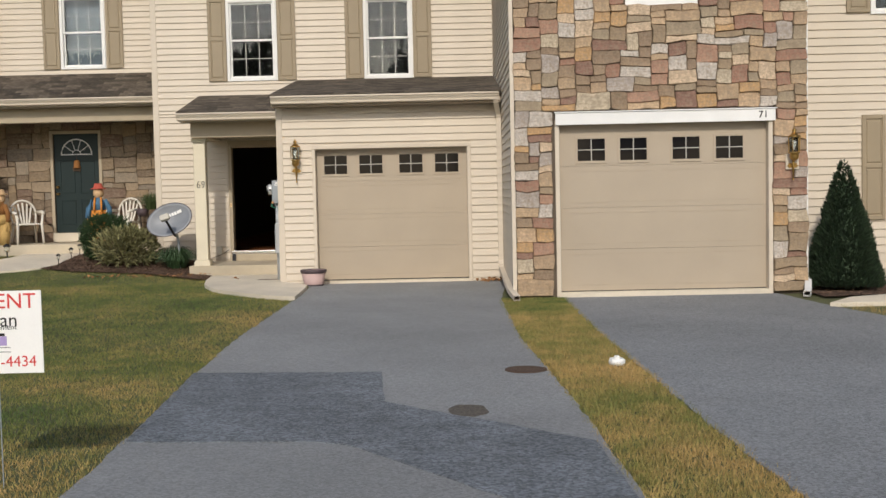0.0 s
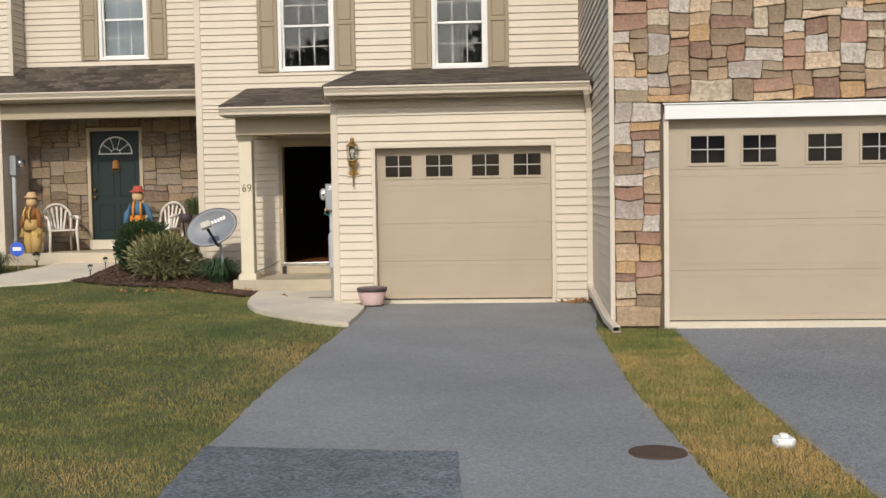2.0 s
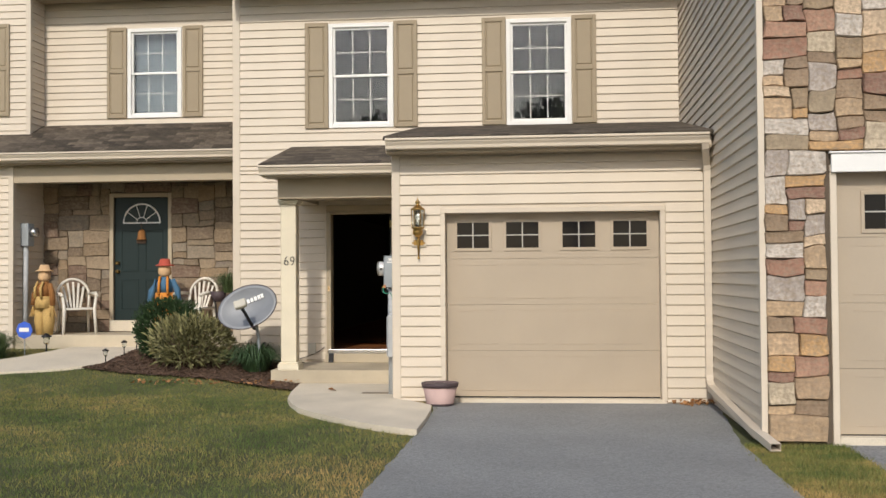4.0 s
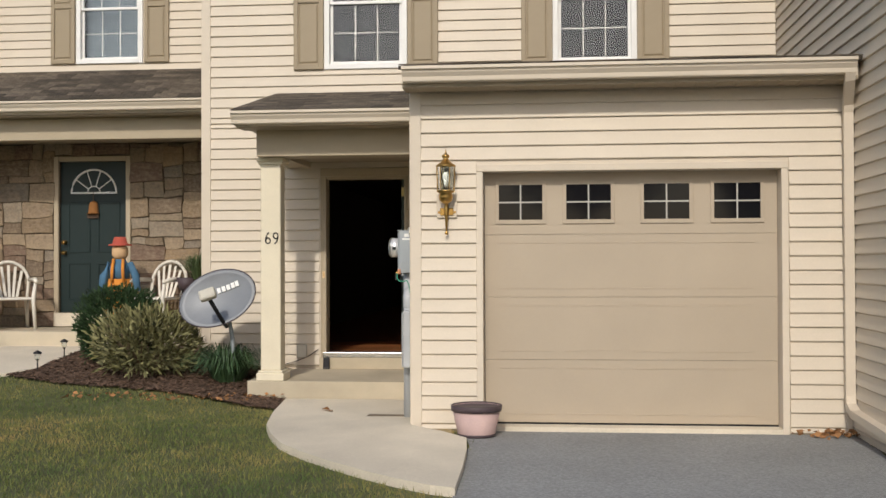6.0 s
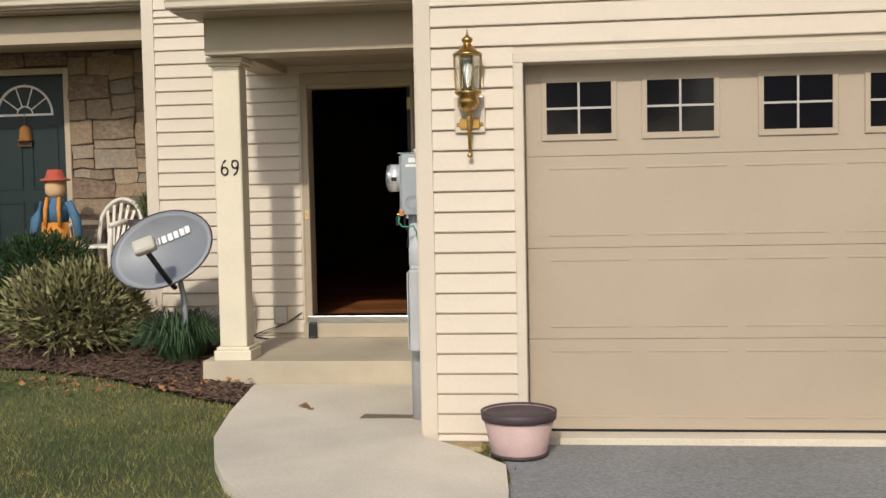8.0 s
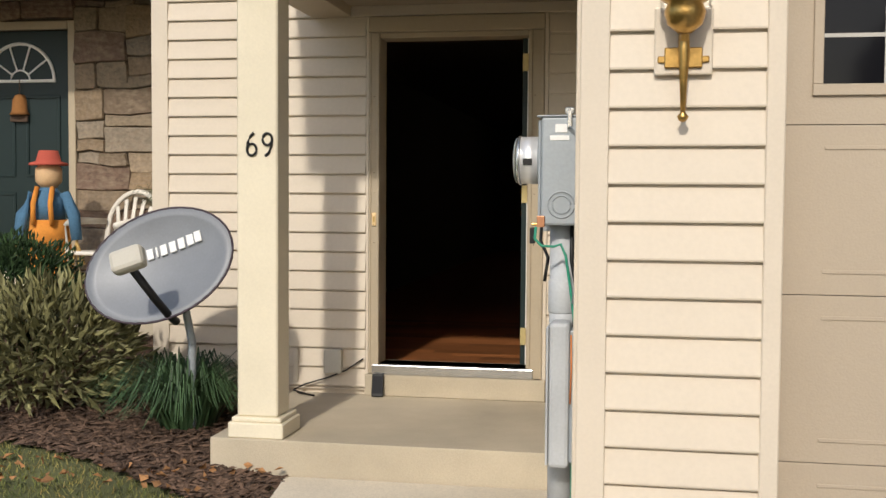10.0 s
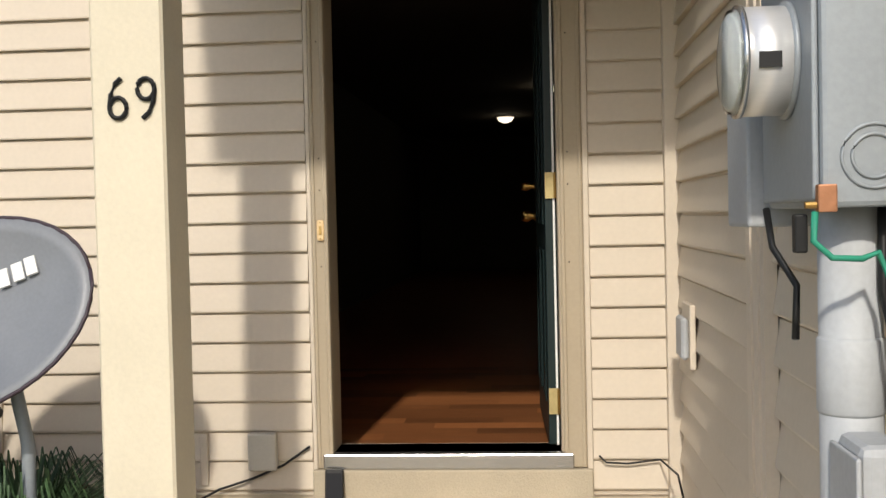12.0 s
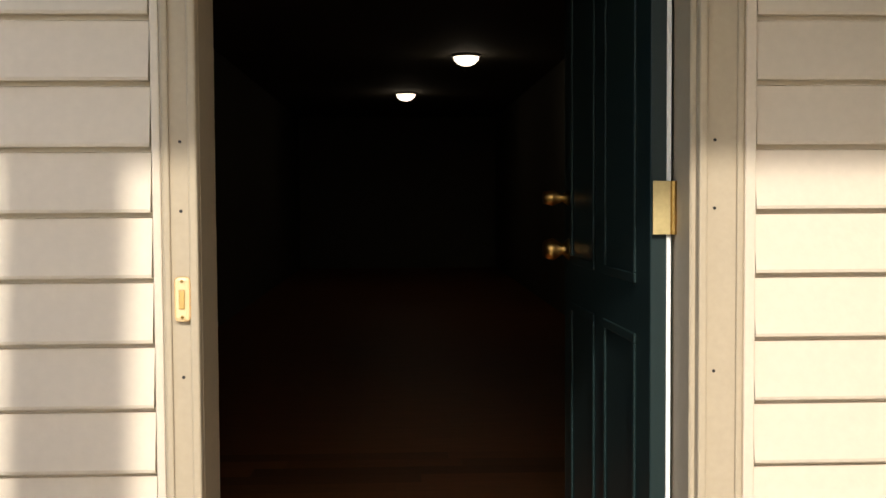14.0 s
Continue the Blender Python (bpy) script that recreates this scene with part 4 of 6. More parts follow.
# hall behind the door
solid("floor", box(-2.6, D + 0.165, 0.2, 3.4, 17.9, 0.36), M_WOODFLOOR, "sub-floor of the dark hall", "floor", kind="structure")
solid("ceiling", box(-2.6, D + 0.165, 2.70, 3.4, 17.9, 2.85), M_PAINT_DARKENED, "hall ceiling", "ceiling", kind="structure")
solid("wall_hall", box(0.55, D + 0.165, 0.36, 0.65, 17.8, 2.70), M_PAINT_DARKENED, "hall wall behind the open door", "wall", kind="structure")
solid("wall_hall", box(-2.54, D + 0.17, 0.36, -2.50, 17.9, 2.70), M_PAINT_DARKENED, "far wall of the front room", "wall", kind="structure")
solid("wall_hall", box(-2.5, 17.8, 0.36, 3.4, 17.9, 2.70), M_PAINT_DARKENED, "rear wall of the hall", "wall", kind="structure")
# Added backing: near-black colour stands in for unlit rooms behind the upper glass.
M_UNLIT = mat("unlit_room_tone", (0.05, 0.05, 0.055), 0.9, bump=0.05)
solid("wall_upper_dark_backing", box(-2.5, D + 1.6, 2.86, 3.5, D + 1.7, 5.7), M_UNLIT, "added near-black wall standing for unlit upper rooms", "wall", kind="structure")
solid("floor_upper_room", box(-2.5, D + 0.17, 2.86, 3.5, D + 1.6, 2.90), M_UNLIT, "added near-black floor standing for unlit upper rooms", "floor", kind="structure")
for x, y in ((-0.36, 10.5), (-0.87, 13.9)):
    dl = thing("ceiling_light", pose(x, y, 2.699) @ Matrix.Scale(0.85, 4), "lit frosted glass dome ceiling light", "ceiling light", "hall lights")
    part("canopy", lathe([(0.0, -0.001), (0.15, -0.001), (0.15, -0.02), (0.13, -0.025)]), M_WHITE, dl)
    part("dome", lathe([(0.135, -0.026), (0.125, -0.06), (0.09, -0.095), (0.04, -0.115), (0.0, -0.12)]), M_DOME, dl, "glowing frosted dome")
    lp = new("hall_lamp", bpy.data.lights.new("hall_lamp", "POINT"))
    lp.data.energy, lp.data.shadow_soft_size, lp.data.color = 0.12, 0.1, (1.0, 0.8, 0.55)
    lp.location = (x, y, 2.5)

# ---- neighbour's door ----
d2 = thing("door_2", pose(-4.925, NY, 0.56), "dark green panelled front door with a fanlight, closed", "door", kind="structure")
part("casing", boxes([(-0.53, -0.05, 0.0, -0.465, 0.0, 2.265), (0.465, -0.05, 0.0, 0.53, 0.0, 2.265), (-0.465, -0.05, 2.20, 0.465, 0.0, 2.265)], 0.006), M_TAN, d2, "tan casing")
part("sill", box(-0.5, -0.12, 0.002, 0.5, 0.0, 0.18, 0.006), M_CONCRETE, d2)
lf = part("leaf", box(-0.46, 0.02, 0.185, 0.46, 0.06, 2.195, 0.003), M_GREEN, d2, "dark green leaf")
for a, b, lo, hi in ((-0.36, -0.05, 0.35, 0.85), (0.05, 0.36, 0.35, 0.85), (-0.36, -0.05, 0.98, 1.66), (0.05, 0.36, 0.98, 1.66)):
    part("moulding", boxes([(a, 0.010, lo, b, 0.0195, lo + 0.025), (a, 0.010, hi - 0.025, b, 0.0195, hi), (a, 0.010, lo + 0.025, a + 0.025, 0.0195, hi - 0.025), (b - 0.025, 0.010, lo + 0.025, b, 0.0195, hi - 0.025)], 0.003), M_GREEN, lf)
fan = bmesh.new()
arc = [(0.31 * math.cos(math.pi * i / 16), 0.012, 1.78 + 0.31 * math.sin(math.pi * i / 16)) for i in range(17)]
add_tube(fan, arc, 0.014, 6)
add_tube(fan, [(-0.32, 0.012, 1.78), (0.32, 0.012, 1.78)], 0.014, 6)
for a in (36, 72, 108, 144):
    add_tube(fan, [(0.09 * math.cos(radians(a)), 0.012, 1.78 + 0.09 * math.sin(radians(a))), (0.3 * math.cos(radians(a)), 0.012, 1.78 + 0.3 * math.sin(radians(a)))], 0.008, 6)
add_tube(fan, [(0.09 * math.cos(math.pi * i / 8), 0.012, 1.78 + 0.09 * math.sin(math.pi * i / 8)) for i in range(9)], 0.008, 6)
part("fanlight", fan, M_WHITE, lf, "white sunburst fanlight bars")
part("fanlight_glass", prism_x([(0.0185, 1.785), (0.0185, 1.785 + 0.001), (0.0195, 1.786), (0.0195, 1.785)], -0.3, 0.3), M_DARKGLASS, lf)
for z in (0.98, 1.12):
    part("knob", smooth_all(tube([(-0.40, 0.02, z), (-0.40, -0.01, z), (-0.40, -0.045, z)], [0.03, 0.015, 0.028], 12)), M_BRASS, lf, "brass knob")
hang = thing("door_hanging", pose(-4.925, NY + 0.005, 2.06) @ Matrix.Scale(0.8, 4), "orange autumn bell ornament hung on the neighbour's door", "ornament")
part("bell", smooth_all(lathe([(0.11, 0.0), (0.085, 0.03), (0.075, 0.15), (0.05, 0.2), (0.0, 0.22)], 12)), M_DULLORANGE, hang)
part("plaque", box(-0.10, -0.03, -0.075, 0.10, -0.01, -0.005, 0.005), M_RUST, hang, "small brown plaque")
part("cord", tube([(0, -0.01, 0.2), (0, -0.005, 0.36)], 0.006, 6), M_TWIG, hang)

# ---- things by the garage ----


def sconce(m, label):
    o = thing("wall_lantern", m, label, "wall lamp", "brass wall lanterns")
    part("mounting_block", box(-0.085, -0.014, 0.13, 0.085, 0.0, 0.33, 0.006), M_TRIM, o, "cream mounting block")
    part("back_plate", boxes([(-0.055, -0.026, 0.15, 0.055, -0.0145, 0.21), (-0.075, -0.022, 0.165, 0.075, -0.0145, 0.185)], 0.003), M_BRASS, o)
    part("tail", smooth_all(tube([(0, -0.05, 0.27), (0, -0.055, 0.2), (0, -0.05, 0.1), (0, -0.045, 0.0)], [0.016, 0.017, 0.011, 0.006], 10)), M_BRASS, o)
    part("finial", smooth_all(lathe([(0.0, -0.012), (0.012, -0.006), (0.017, 0.006), (0.008, 0.016), (0.008, 0.02)], 12)), M_BRASS, o, m=pose(0, -0.045, 0))
    part("arm", smooth_all(tube([(0, -0.01, 0.2), (0, -0.05, 0.215), (0, -0.085, 0.26), (0, -0.095, 0.31)], 0.013, 8)), M_BRASS, o)
    cup = part("cup", smooth_all(lathe([(0.02, 0.24), (0.05, 0.265), (0.06, 0.30), (0.05, 0.325), (0.075, 0.34), (0.075, 0.35)], 18)), M_BRASS, o, m=pose(0, -0.095, 0))
    for k in range(6):
        a = radians(60 * k)
        b = radians(60 * k + 60)
        pane = bmesh.new()
        lo, hi = 0.066, 0.072
        vs = [pane.verts.new(p) for p in ((lo * math.cos(a), lo * math.sin(a), 0.352), (lo * math.cos(b), lo * math.sin(b), 0.352), (hi * math.cos(b), hi * math.sin(b), 0.545), (hi * math.cos(a), hi * math.sin(a), 0.545))]
        fc = pane.faces.new(vs)
        bmesh.ops.solidify(pane, geom=[fc], thickness=0.002)
        p = part("pane", pane, M_LANTERN, o, m=pose(0, -0.095, 0))
        p.visible_shadow = False
        part("rib", tube([(lo * math.cos(a) * 1.04, lo * math.sin(a) * 1.04, 0.35), (hi * math.cos(a) * 1.04, hi * math.sin(a) * 1.04, 0.55)], 0.0045, 6), M_BRASS, o, m=pose(0, -0.095, 0))
    part("roof", smooth_all(lathe([(0.082, 0.545), (0.08, 0.556), (0.05, 0.575), (0.03, 0.60), (0.018, 0.61), (0.032, 0.625), (0.03, 0.64), (0.012, 0.65), (0.006, 0.665), (0.0, 0.70)], 18)), M_BRASS, o, m=pose(0, -0.095, 0))
    part("bulb", smooth_all(lathe([(0.0, 0.375), (0.012, 0.38), (0.014, 0.41), (0.028, 0.45), (0.03, 0.475), (0.02, 0.5), (0.0, 0.507)], 14)), M_BULB, o, "frosted bulb", pose(0, -0.095, 0))
    return o


LANTERN = sconce(pose(0.305, -0.018, 1.63), "aged brass carriage lantern on cream siding by the garage door")
L2 = copy_thing(LANTERN, pose(7.20, SY - 0.06, 1.50))
tagged(L2, "aged brass carriage lantern mounted on the ledge stone wall")
L3 = copy_thing(LANTERN, pose(-7.25, 3.93, 1.9))
tagged(L3, "aged brass carriage lantern on the neighbouring garage wall")

pot = thing("planter_pot", pose(0.56, -0.27, 0.008), "empty faded pink plastic half-barrel planter by the garage", "planter")
part("tub", smooth_all(lathe([(0.0, 0.001), (0.145, 0.001), (0.15, 0.02), (0.1985, 0.238), (0.19, 0.238), (0.142, 0.03), (0.0, 0.03)], 32)), M_PINK, pot)
part("rim_band", smooth_all(lathe([(0.188, 0.20), (0.2015, 0.202), (0.2065, 0.246), (0.196, 0.25), (0.190, 0.235)], 32)), M_PLUM, pot, "dark plum rim band")
part("foot_band", smooth_all(lathe([(0.146, 0.002), (0.153, 0.002), (0.156, 0.022), (0.150, 0.023)], 32)), M_PLUM, pot)
part("soil", lathe([(0.155, 0.10), (0.0, 0.11)], 24), M_BLACK, pot, "dark potting soil")


def bent_pipe(pts, w, d):
    """A rectangular downpipe along points in the x-z or y-z plane."""
    bm = bmesh.new()
    rings = []
    for i, p in enumerate(pts):
        p = Vector(p)
        t = (Vector(pts[min(i + 1, len(pts) - 1)]) - Vector(pts[max(i - 1, 0)])).normalized()
        s = Vector((1, 0, 0)) if abs(t.x) < 0.6 else Vector((0, 1, 0))
        s = (s - t * s.dot(t)).normalized()
        n = t.cross(s)
        rings.append([bm.verts.new(p + s * a * w + n * b * d) for a, b in ((-0.5, -0.5), (0.5, -0.5), (0.5, 0.5), (-0.5, 0.5))])
    for r0, r1 in zip(rings, rings[1:]):
        for k in range(4):
            bm.faces.new((r0[k], r0[(k + 1) % 4], r1[(k + 1) % 4], r1[k]))
    bmesh.ops.recalc_face_normals(bm, faces=bm.faces)
    bmesh.ops.solidify(bm, geom=list(bm.faces), thickness=0.003)
    return bm


rk = solid("footing_stone", boxes([(0.06, -0.16, -0.03, 0.36, 0.0, 0.018)], 0.02), mat("tan_rubble", (0.42, 0.32, 0.17), 0.9, vary=0.25, scale=12, bump=0.8), "tan rubble footing stone under the siding", "stone", kind="structure")
ds = thing("downspout", pose(0, 0, 0), "cream downspout from the garage gutter with a ground extension", "downspout", "downspouts")
part("elbow", bent_pipe([(3.455, -0.33, 2.85), (3.46, -0.30, 2.80), (3.50, -0.10, 2.64), (3.505, -0.075, 2.58)], 0.075, 0.055), M_TRIM, ds)
part("pipe", bent_pipe([(3.505, -0.07, 2.58), (3.505, -0.07, 0.30)], 0.075, 0.055), M_TRIM, ds)
part("foot", bent_pipe([(3.505, -0.07, 0.32), (3.506, -0.09, 0.25), (3.508, -0.20, 0.20)], 0.078, 0.058), M_TRIM, ds)
part("extension", bent_pipe([(3.508, -0.20, 0.20), (3.508, -2.75, 0.10), (3.56, -3.35, 0.055)], 0.082, 0.062), M_TRIM, ds, "cream sloping ground extension")
ds2 = thing("downspout", pose(0, 0, 0), "white downspout end lying beside the stone corner", "downspout", "downspouts")
part("extension", bent_pipe([(7.44, SY + 0.05, 0.15), (7.3, -3.25, 0.055), (7.22, -3.45, 0.05)], 0.085, 0.065), M_WHITE, ds2)
part("pipe", bent_pipe([(7.45, SY + 0.2, 5.5), (7.45, SY + 0.2, 0.2), (7.44, SY + 0.05, 0.15)], 0.07, 0.05), M_WHITE, ds2)

cap = thing("cleanout_cap", pose(4.09, -8.30, 0.0) @ Matrix.Scale(0.8, 4), "white plastic cleanout cap standing in the grass strip", "pipe cap")
part("collar", smooth_all(lathe([(0.085, 0.0), (0.085, 0.05), (0.075, 0.06)], 20)), M_WHITE, cap)
part("lid", boxes([(-0.03, -0.03, 0.061, 0.03, 0.03, 0.095), (-0.07, -0.07, 0.045, 0.07, 0.07, 0.068)], 0.008), M_WHITE, cap)

# yard sign
sg = thing("yard_sign", pose(0.405, -11.7, 0.095, 0, 0, 2) @ Matrix.Scale(0.923, 4), "white yard sign on wire stakes with red and black lettering", "sign")
part("board", box(-0.31, -0.003, 0.53, 0.30, 0.003, 0.985, 0.001), M_SIGN, sg)
for x in (-0.2, 0.05):
    part("stake", tube([(x, 0.005, -0.25), (x, 0.005, 0.7)], 0.0035, 6), M_GALV, sg)
part("lettering", text_mesh("ENT", 0.118, M_RED, 0.0006), None, sg, "red lettering", pose(0.16, -0.004, 0.925, 90, 0, 0))
part("lettering", text_mesh("an", 0.105, M_BLACK, 0.0006), None, sg, "black lettering", pose(0.12, -0.004, 0.822, 90, 0, 0))
part("lettering", text_mesh("gement", 0.042, M_BLACK, 0.0006), None, sg, "small black lettering", pose(0.10, -0.004, 0.785, 90, 0, 0))
part("lettering", text_mesh("-4434", 0.085, M_RED, 0.0006), None, sg, "red lettering", pose(0.165, -0.004, 0.593, 90, 0, 0))
part("emblem", boxes([(0.04, -0.0055, 0.685, 0.105, -0.0035, 0.735)]), M_LILAC, sg, "lilac house emblem")
part("emblem_roof", prism_x([(-0.0055, 0.737), (-0.0035, 0.737), (-0.0035, 0.752), (-0.0055, 0.752)], 0.05, 0.095), M_BLACK, sg)
part("rule", boxes([(-0.2, -0.0055, 0.672, 0.125, -0.0035, 0.675), (-0.2, -0.0055, 0.648, 0.125, -0.0035, 0.651)]), M_BLACK, sg)

# ---- things round the front door ----
mt = thing("electric_meter", pose(-0.010, 0.47, 1.302), "grey steel electric meter box with a glass meter and conduit", "electric meter")
part("box_body", box(-0.132, -0.17, 0.0, 0.0, 0.17, 0.362, 0.008), M_GALV, mt)
part("box_cover", box(-0.142, -0.160, 0.010, -0.1325, 0.160, 0.352, 0.004), M_GALV, mt)
part("top_flange", box(-0.146, -0.176, 0.3625, 0.002, 0.174, 0.368, 0.002), M_GALV, mt)
for r in (0.030, 0.044):
    part("knockout", smooth_all(tube([(-0.062 + r * math.cos(6.283 * i / 24), -0.1715, 0.070 + r * math.sin(6.283 * i / 24)) for i in range(25)], 0.0026, 6)), M_GALV, mt)
part("label", box(-0.085, -0.1735, 0.310, -0.045, -0.1705, 0.338), M_WHITE, mt, "white paper label")
part("label", box(-0.102, -0.1735, 0.284, -0.038, -0.1705, 0.300), M_WHITE, mt, "white paper label")
part("socket_ring", smooth_all(tube([(-0.1425, -0.02, 0.222), (-0.150, -0.02, 0.222)], 0.088, 32)), M_GALV, mt, "steel socket ring")
part("meter_can", smooth_all(tube([(-0.1505, -0.02, 0.222), (-0.212, -0.02, 0.222)], 0.082, 36)), M_CAN, mt, "brushed aluminium meter can")
part("meter_rim", smooth_all(tube([(-0.2125, -0.02, 0.222), (-0.220, -0.02, 0.222)], 0.085, 36)), M_CHROME, mt, "bright rim")
part("meter_glass", smooth_all(tube([(-0.2205, -0.02, 0.222), (-0.230, -0.02, 0.222), (-0.236, -0.02, 0.222)], [0.080, 0.078, 0.062], 32)), M_LANTERN, mt, "clear meter dome")
part("meter_face", smooth_all(tube([(-0.2208, -0.02, 0.222), (-0.225, -0.02, 0.222)], 0.068, 24)), M_BULB, mt)
part("seal_tab", box(-0.200, -0.1045, 0.203, -0.168, -0.099, 0.226), M_BLACK, mt, "black window in the can")
part("hasp", boxes([(-0.045, -0.188, 0.325, -0.028, -0.172, 0.385), (-0.052, -0.182, 0.372, -0.022, -0.172, 0.392)], 0.003), M_CHROME, mt, "steel hasp")
part("seal_wire", smooth_all(tube([(-0.036, -0.19, 0.33), (-0.012, -0.192, 0.31), (0.0, -0.18, 0.27), (0.002, -0.176, 0.10), (-0.004, -0.178, -0.12), (-0.022, -0.18, -0.26)], 0.003, 6)), M_GALV, mt)
part("ground_clamp", box(-0.142, -0.188, -0.006, -0.116, -0.171, 0.032, 0.002), mat("copper", (0.5, 0.24, 0.13), 0.4, 0.8, bump=0.1), mt, "copper ground clamp")
part("clamp_screw", tube([(-0.158, -0.18, 0.004), (-0.1425, -0.18, 0.004)], 0.005, 8), M_BRASS, mt)
part("conduit", smooth_all(tube([(-0.062, -0.05, 0.0), (-0.062, -0.05, -0.50), (-0.062, -0.05, -1.245)], 0.046, 20)), M_PVC, mt, "pale grey plastic conduit")
part("conduit_joint", smooth_all(tube([(-0.062, -0.05, -0.19), (-0.062, -0.05, -0.195), (-0.062, -0.05, -0.30), (-0.062, -0.05, -0.305)], [0.046, 0.0495, 0.0495, 0.046], 20)), M_PVC, mt, "conduit coupling")
part("side_box", box(-0.165, 0.175, -0.03, 0.0, 0.36, 0.27, 0.006), M_PVC, mt, "grey side box")
part("ground_wire", smooth_all(tube([(-0.145, -0.182, -0.005), (-0.148, -0.184, -0.045), (-0.125, -0.19, -0.068), (-0.085, -0.188, -0.07), (-0.062, -0.182, -0.062), (-0.045, -0.178, -0.10), (-0.03, -0.172, -0.20), (-0.012, -0.17, -0.34), (-0.016, -0.175, -0.8), (-0.014, -0.175, -1.22)], 0.005, 6)), mat("green_wire", (0.03, 0.27, 0.17), 0.5, bump=0), mt, "green ground wire")
part("cable", smooth_all(tube([(-0.15, 0.10, 0.0), (-0.15, 0.06, -0.06), (-0.12, 0.03, -0.12), (-0.13, 0.0, -0.20)], 0.006, 6)), M_BLACK, mt, "black cable")
part("cable", smooth_all(tube([(-0.03, -0.10, 0.0), (-0.03, -0.1, -0.12), (-0.012, -0.11, -0.22), (-0.018, -0.11, -0.34), (-0.012, -0.10, -1.2)], 0.007, 6)), M_BLACK, mt, "black cable")
part("plug", box(-0.168, -0.165, -0.062, -0.150, -0.145, -0.008, 0.003), M_BLACK, mt, "black cable end")
nb = thing("network_box", pose(-0.006, 0.36, 0.49), "grey plastic network box on the siding", "utility box")
part("body", box(-0.100, -0.10, 0.0, -0.03, 0.02, 0.49, 0.014), M_PVC, nb)
part("cover", box(-0.108, -0.106, 0.01, -0.1005, 0.026, 0.475, 0.003), M_PVC, nb)
part("back_plate", box(-0.0295, -0.095, 0.02, 0.0, 0.09, 0.465, 0.004), M_GALV, nb)
part("wire", smooth_all(tube([(-0.026, -0.098, 0.45), (-0.024, -0.10, 0.34), (-0.027, -0.10, 0.22)], 0.003, 6)), mat("orange_wire", (0.6, 0.2, 0.05), 0.5, bump=0), nb, "orange wire")
solid("flank_trim", boxes([(-0.03, 1.22, 0.23, 0.0, 1.42, 2.95), (-0.036, 1.26, 0.23, -0.03, 1.29, 2.95), (-0.036, 1.34, 0.23, -0.03, 1.37, 2.95)]), M_TRIM, "cream grooved vertical trim on the porch flank", "trim", kind="structure")
vt = thing("dryer_vent", pose(-0.008, 2.47, 0.78), "white vent hood with a grey flap on the siding", "vent")
part("flange", box(-0.02, -0.09, 0.0, 0.0, 0.09, 0.215, 0.004), M_TRIM, vt)
part("flap", boxes([(-0.045, -0.07, 0.03, -0.0205, 0.07, 0.17)], 0.008), M_PVC, vt, "grey flap")
jb = thing("junction_box", pose(-1.58, D - 0.018, 0.35), "cream plastic cable box low on the siding", "utility box")
part("body", box(-0.055, -0.04, 0.0, 0.055, 0.0, 0.145, 0.008), M_GREYBOX, jb)
part("back_plate", box(-0.25, -0.012, -0.06, -0.22, 0.0, 0.14, 0.003), M_TRIM, jb)
cb = thing("loose_cable", pose(0, 0, 0), "loose black coaxial cable on the porch siding", "cable")
part("run", smooth_all(tube([(-1.40, D - 0.03, 0.44), (-1.50, D - 0.035, 0.37), (-1.62, D - 0.04, 0.32), (-1.75, D - 0.05, 0.28), (-1.82, D - 0.06, 0.245)], 0.005, 6)), M_BLACK, cb)
part("tail", smooth_all(tube([(-1.82, D - 0.06, 0.245), (-1.74, D - 0.12, 0.24), (-1.66, D - 0.16, 0.235), (-1.78, D - 0.10, 0.238)], 0.005, 6)), M_BLACK, cb)
cb2 = thing("loose_cable", pose(0, 0, 0), "thin black cable sagging below the siding", "cable")
part("run", smooth_all(tube([(-0.305, D - 0.03, 0.40), (-0.28, D - 0.035, 0.375), (-0.2, D - 0.035, 0.37), (-0.08, D - 0.035, 0.385), (-0.045, 2.6, 0.38), (-0.05, 2.1, 0.22)], 0.004, 6)), M_BLACK, cb2)

# ---- satellite dish ----
dish = thing("satellite_dish", pose(-2.24, 1.98, -0.140) @ Matrix.Scale(1.08, 4), "grey satellite dish on a post among the lilies", "satellite dish")
DM = pose(0.0, -0.03, 1.065, -22, -19, 6)
bm = bmesh.new()
rings = []
for i in range(9):
    r = i / 8
    rings.append([bm.verts.new((0.375 * r * math.cos(6.283 * k / 36), 0.07 * r * r - 0.07, 0.275 * r * math.sin(6.283 * k / 36))) for k in range(36)])
for r0, r1 in zip(rings, rings[1:]):
    for k in range(36):
        bm.faces.new((r0[k], r0[(k + 1) % 36], r1[(k + 1) % 36], r1[k]))
bmesh.ops.remove_doubles(bm, verts=bm.verts, dist=0.0005)
for v in bm.verts:
    v.co.y = -v.co.y - 0.07
bmesh.ops.recalc_face_normals(bm, faces=bm.faces)
bmesh.ops.solidify(bm, geom=list(bm.faces), thickness=0.004)
refl = part("reflector", smooth_all(bm), M_DISH, dish, "grey dish reflector", DM)
part("rim", smooth_all(tube([(0.377 * math.cos(6.283 * k / 40), -0.07, 0.277 * math.sin(6.283 * k / 40)) for k in range(41)], 0.006, 6)), M_RIM, refl)
